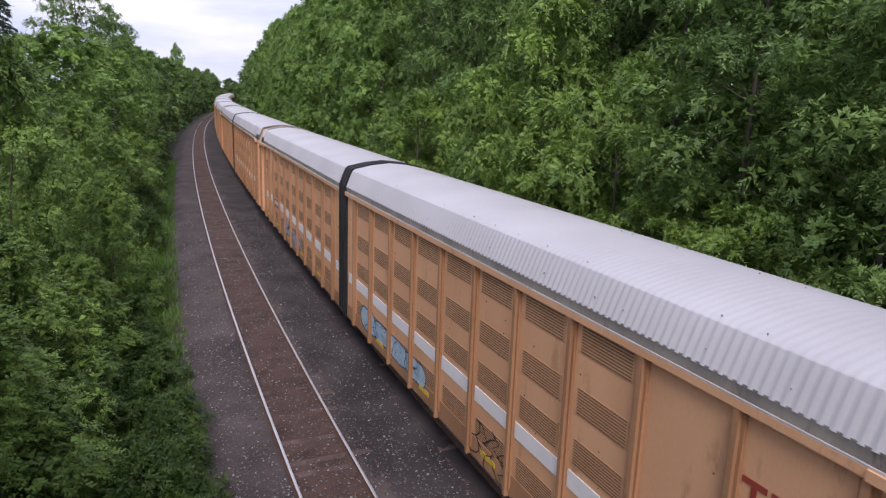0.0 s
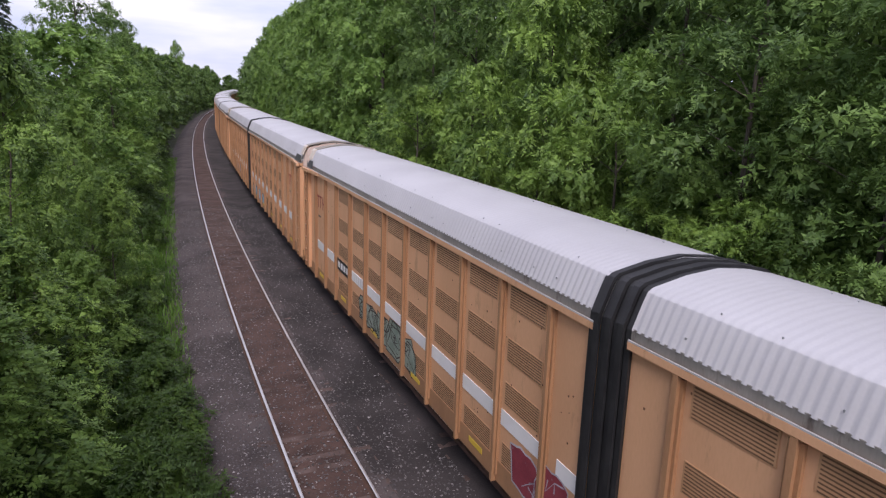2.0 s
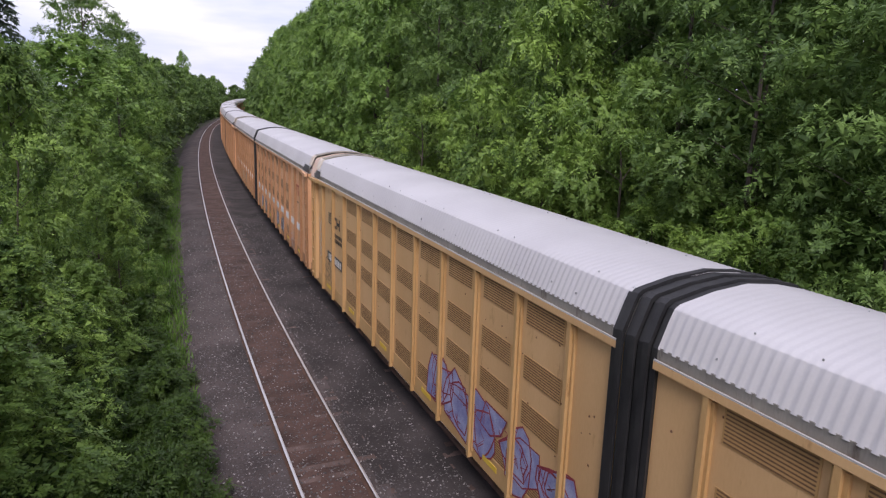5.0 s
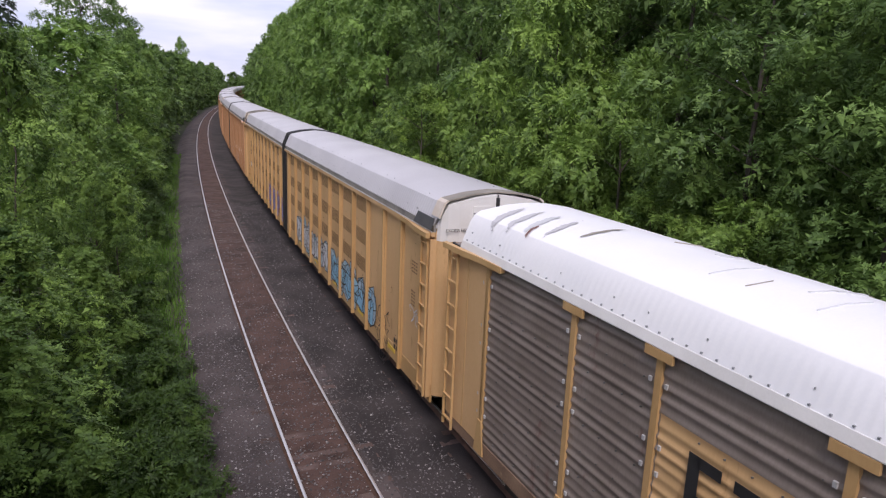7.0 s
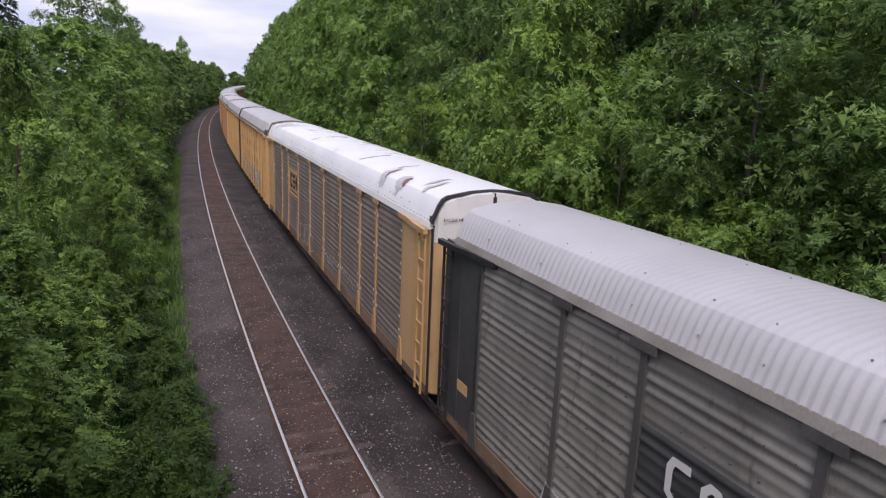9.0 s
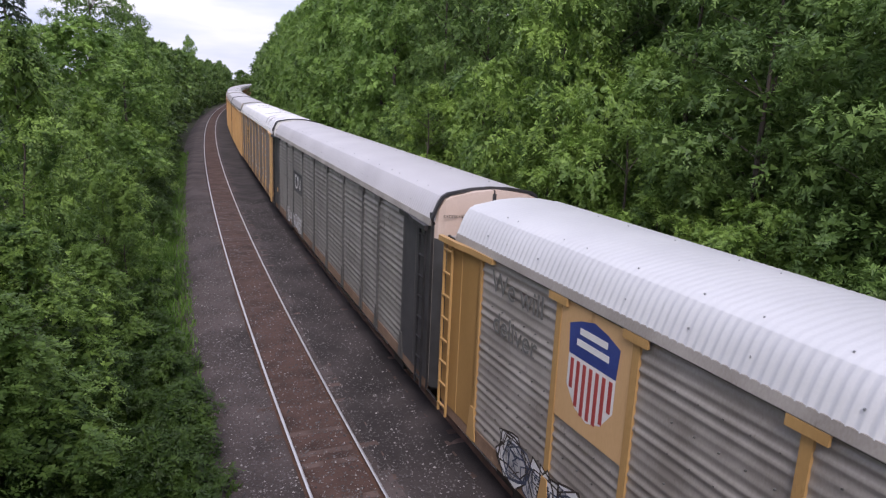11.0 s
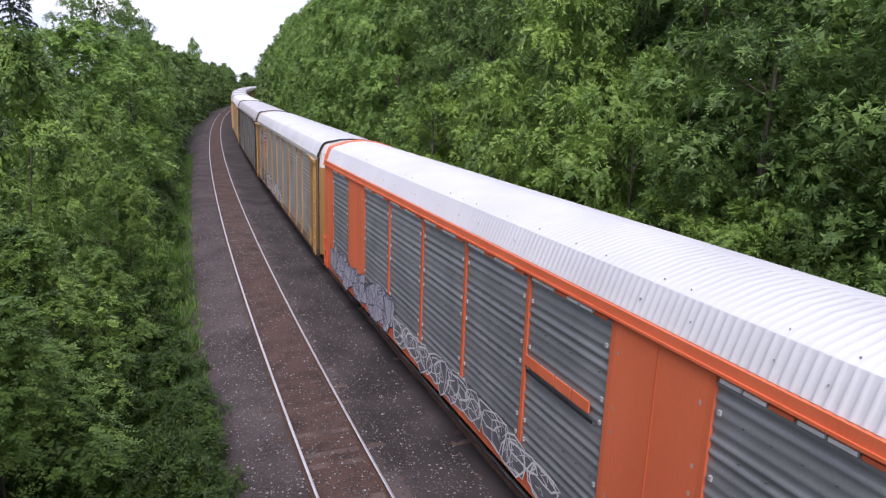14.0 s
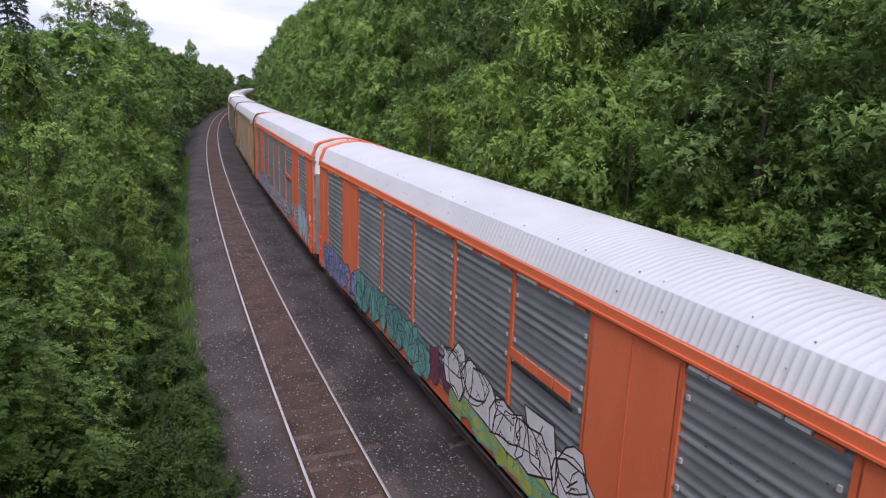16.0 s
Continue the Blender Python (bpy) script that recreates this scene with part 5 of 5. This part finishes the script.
def build_trees():
    rng = random.Random(11)
    # young: 10 m by 2.6 m; edge: 10 m by 3.2 m; tiered and dome: 16 m by 4.2 m; wood: 16 m by 4.4 m, coarse; shrub: 2.6 m by 1.3 m
    young = [(trunk_mesh(30 + i, 8.6, 0.065, 14, 2.1), crown_mesh("crown", LEAF_Y, 40 + i, 0.3, 10.0, 2.6, "spire", 26, 20, 6, 9, 0.155, 0.42, 0.55, 0.40, True, 0.24)) for i in range(3)]
    edge = [(trunk_mesh(90 + i, 8.5, 0.10, 14, 2.8), crown_mesh("crown", LEAF_A, 100 + i, 0.2, 10.0, 3.2, "dome", 26, 24, 7, 8, 0.145, 0.40, 0.52, 0.38, False, 0.27)) for i in range(3)]
    tiered = [(trunk_mesh(70 + i, 14.5, 0.15, 16, 3.6), crown_mesh("crown", LEAF_B, 80 + i, 0.5, 16.0, 4.2, "column", 42, 22, 6, 6, 0.165, 0.42, 0.32, 0.38, False, 0.28)) for i in range(3)]
    dome = [(trunk_mesh(130 + i, 13.5, 0.22, 12, 3.4), crown_mesh("crown", LEAF_D, 140 + i, 0.2, 16.0, 4.2, "dome", 46, 22, 5, 5, 0.235, 0.40, 0.62, 0.34, False, 0.30, 44)) for i in range(3)]
    wood = [(trunk_mesh(110 + i, 12, 0.22, 4, 3.0), crown_mesh("crown", LEAF_B, 120 + i, 0.0, 16.0, 4.4, "column", 40, 9, 4, 4, 0.52, 0.66, 0.60, 0.36, False, 0.34, 24)) for i in range(3)]
    shrub = [(trunk_mesh(50 + i, 1.5, 0.04, 8, 0.9), crown_mesh("crown", LEAF_C, 60 + i, 0.0, 2.6, 1.3, "shrub", 18, 12, 5, 5, 0.125, 0.30, 0.65, 0.42, False, 0.25, 15)) for i in range(3)]

    lab, wood_lab = "leafy young locust tree beside the ballast, in view or added unseen for shade", "tall dense woodland tree with dark green leaves"
    ash_lab, dome_lab = "tall ash tree with layered green foliage", "broad round-crowned tree with mid-green leaves"
    bush_lab = "bright green leafy shrub at the ballast edge"
    left, farside, low = "trees left of the line", "trees right of the line", "shrubs beside the ballast"

    def stand(kind, label, group, meshes, places):
        """places: (s, off, width, height) in metres, width being the crown's radius."""
        rad, tall = {id(young): (2.6, 10), id(edge): (3.2, 10), id(tiered): (4.2, 16), id(dome): (4.2, 16), id(wood): (4.4, 16), id(shrub): (1.3, 2.6)}[id(meshes)]
        for i, (s, off, r, h) in enumerate(places):
            plant(kind, "shrub" if meshes is shrub else "tree", label, group, meshes[i % 3], s, off, r / rad, h / tall, s * 77 + off * 31)

    def row(kind, label, group, meshes, s0, s1, step, offs, rads, highs):
        places, s = [], s0
        while s < s1:
            places.append((s, rng.uniform(*offs), rng.uniform(*rads), rng.uniform(*highs)))
            s += step * rng.uniform(0.8, 1.2)
        stand(kind, label, group, meshes, places)

    # left of the line: young trees by the bridge, a round tree, dark ashes, then woods
    stand("locust_tree", lab, left, young, [(14.2, -3.0, 2.1, 5.6), (18.5, -2.9, 1.9, 6.0), (19.5, -5.2, 2.3, 9.2), (24.5, -3.7, 2.2, 10.9), (31.0, -2.4, 1.9, 8.8), (29.0, -1.2, 1.5, 6.2), (23.0, -1.9, 1.4, 4.4), (34.5, -4.6, 2.2, 9.6)])
    stand("round_tree", dome_lab, left, dome, [(47.0, -4.4, 4.2, 12.4), (61.0, -3.2, 3.3, 12.0), (73.0, -3.5, 3.2, 12.4), (85.0, -3.7, 3.4, 13.6)])
    stand("locust_tree", lab, left, edge, [(52.0, -1.6, 1.8, 5.0), (59.0, -1.5, 1.9, 5.4), (67.0, -1.7, 2.0, 5.2)])
    stand("ash_tree", "dark ash tree rising behind the young locusts", left, tiered, [(68.0, -6.2, 4.2, 17.8), (80.0, -4.6, 3.6, 16.6), (57.0, -8.6, 3.4, 12.0)])
    spruce = (trunk_mesh(170, 15.2, 0.16, 0, 1.0), spruce_mesh(171, 16.5, 2.3))
    plant("spruce_tree", "tree", "dark spruce with drooping boughs among the leafy trees", left, spruce, 50.0, -8.3, 1.1, 1.0, 40)
    plant("woodland_tree", "tree", "slim airy tree standing above the woods", left, dome[1], 186.0, -3.2, 0.52, 1.18, 10)
    row("woodland_tree", wood_lab, left, wood, 92, 290, 8.0, (-5.0, -3.4), (3.2, 4.2), (12.6, 15.0))
    row("woodland_tree", wood_lab, left, wood, 4, 84, 14, (-16, -12), (3.8, 4.6), (8.5, 10.5))
    # five trees outside the view, added only to shade the ballast edge
    stand("locust_tree", lab, left, wood, [(0.5, -6.0, 3.4, 13.5), (4.5, -5.6, 3.4, 14.0), (9.0, -6.6, 3.2, 13.5), (13.0, -8.2, 3.2, 13.0), (-3.5, -8.0, 3.4, 14.0)])
    # weeds and shrubs along the ballast
    row("shrub", bush_lab, low, shrub, 11.6, 24, 1.7, (-0.9, 0.0), (0.75, 1.1), (1.2, 2.0))
    stand("shrub", bush_lab, low, shrub, [(14.6, 0.45, 0.95, 1.9), (17.6, 0.55, 0.9, 1.6), (12.4, 0.45, 0.9, 1.7), (21.5, 0.25, 0.75, 1.5), (16.0, 0.2, 0.9, 2.1), (19.4, 0.2, 0.8, 1.9), (13.4, -0.1, 1.0, 2.5)])
    row("shrub", bush_lab, low, shrub, 12.5, 28, 2.4, (-2.6, -1.4), (0.9, 1.3), (1.8, 2.6))
    stand("shrub", bush_lab, low, shrub, [(26.0, -0.55, 1.0, 2.0), (40.5, -0.7, 1.3, 2.9), (44.0, -1.1, 1.1, 2.1), (29.5, -0.3, 0.8, 1.2)])
    row("shrub", bush_lab, low, shrub, 47, 92, 3.4, (-1.5, -0.5), (1.0, 1.5), (1.8, 2.8))
    # right of the line: locusts at the wood's edge, layered ashes beside the bridge, the tall wood behind
    stand("locust_tree", "leafy locust tree at the edge of the wood", farside, edge, [(38.0, 14.3, 3.0, 9.4), (31.5, 15.6, 2.7, 10.6), (25.2, 15.0, 3.7, 14.2), (19.6, 15.2, 2.9, 10.6), (42.0, 16.2, 2.6, 8.4), (22.5, 14.0, 2.2, 7.4), (28.5, 13.9, 2.0, 6.8), (16.8, 14.2, 2.3, 6.6), (12.6, 14.4, 2.4, 7.0)])
    stand("ash_tree", ash_lab, farside, tiered, [(14.6, 16.2, 3.8, 13.5), (10.2, 15.4, 3.4, 12.6), (6.0, 15.2, 3.6, 12.5), (17.5, 19.5, 4.4, 17.5), (12.5, 20.5, 4.4, 18.0), (23.5, 20.5, 4.4, 18.5), (29.5, 20.2, 4.3, 19.0), (35.5, 20.0, 4.3, 19.0), (41.5, 19.4, 4.2, 18.5), (47.0, 18.8, 4.2, 19.0), (7.0, 21.0, 4.4, 17.5)])
    row("round_tree", dome_lab, farside, dome, 52, 92, 5.2, (15.6, 17.0), (3.7, 4.5), (17.5, 20.0))
    row("round_tree", dome_lab, farside, dome, 93, 126, 5.2, (16.0, 17.4), (3.6, 4.2), (17.6, 19.8))
    row("woodland_tree", wood_lab, farside, wood, 0, 84, 10, (27, 31), (4.4, 5.4), (20, 24))
    row("woodland_tree", wood_lab, farside, wood, 4, 46, 7, (23.5, 25.5), (4.2, 5.0), (18, 20))
    row("woodland_tree", wood_lab, farside, wood, 56, 110, 9, (22, 25), (4.2, 5.0), (18, 20))
    row("woodland_tree", wood_lab, farside, wood, 130, 320, 7.0, (14.8, 16.6), (3.4, 4.2), (15.2, 17.6))
    row("woodland_tree", wood_lab, "trees closing the line of sight", wood, 318, 372, 3.6, (-8, 16), (3.0, 4.0), (10.5, 13.5))


build_trees()


def build_grass():
    """Grass and weeds along the foot of the ballast."""
    rng = np.random.default_rng(9)
    n = 34000
    s = 11 + 76 * rng.random(n) ** 1.5
    off = -2.8 + 3.9 * rng.random(n) ** 1.2
    x, y = along(s, off)
    z = height(s, off) - 0.03
    a, tilt = rng.random(n) * 6.28, rng.normal(size=n) * 0.6
    L = (0.12 + 0.50 * rng.random(n)) * np.interp(off, [-1, 0.6, 1.1], [1.5, 0.9, 0.4])
    p = np.stack([x, y, z], -1)
    side = np.stack([np.cos(a), np.sin(a), np.zeros(n)], -1)
    lean = np.stack([np.sin(a) * tilt, -np.cos(a) * tilt, np.ones(n)], -1)
    w = (0.012 + 0.02 * rng.random(n))[:, None]
    q = np.stack([p - side * w, p + side * w, p + lean * L[:, None] + side * w * 0.3, p + lean * L[:, None] - side * w * 0.3], 1)
    tagged(new("verge_grass", quads_mesh("verge_grass", q, GRASS)), "bright green grass and weeds along the ballast", "grass", kind="stuff")


build_grass()

SPEED, AT = 14.425, 12.5


def motions():
    """Every car follows the line of the far track at a steady speed."""
    for car, place, half in CARS:
        rows = []
        for k in range(33):
            t = k * 0.5
            s = place + SPEED * (t - AT)
            x0, y0 = along(s - half, TRAIN_TRACK)
            x1, y1 = along(s + half, TRAIN_TRACK)
            turn = math.degrees(math.atan2(float(x1 - x0), float(y1 - y0)))
            rows.append((t, pose(float(x0 + x1) / 2, float(y0 + y1) / 2, 0, 0, 0, -turn)))
        walk(car, rows)


motions()
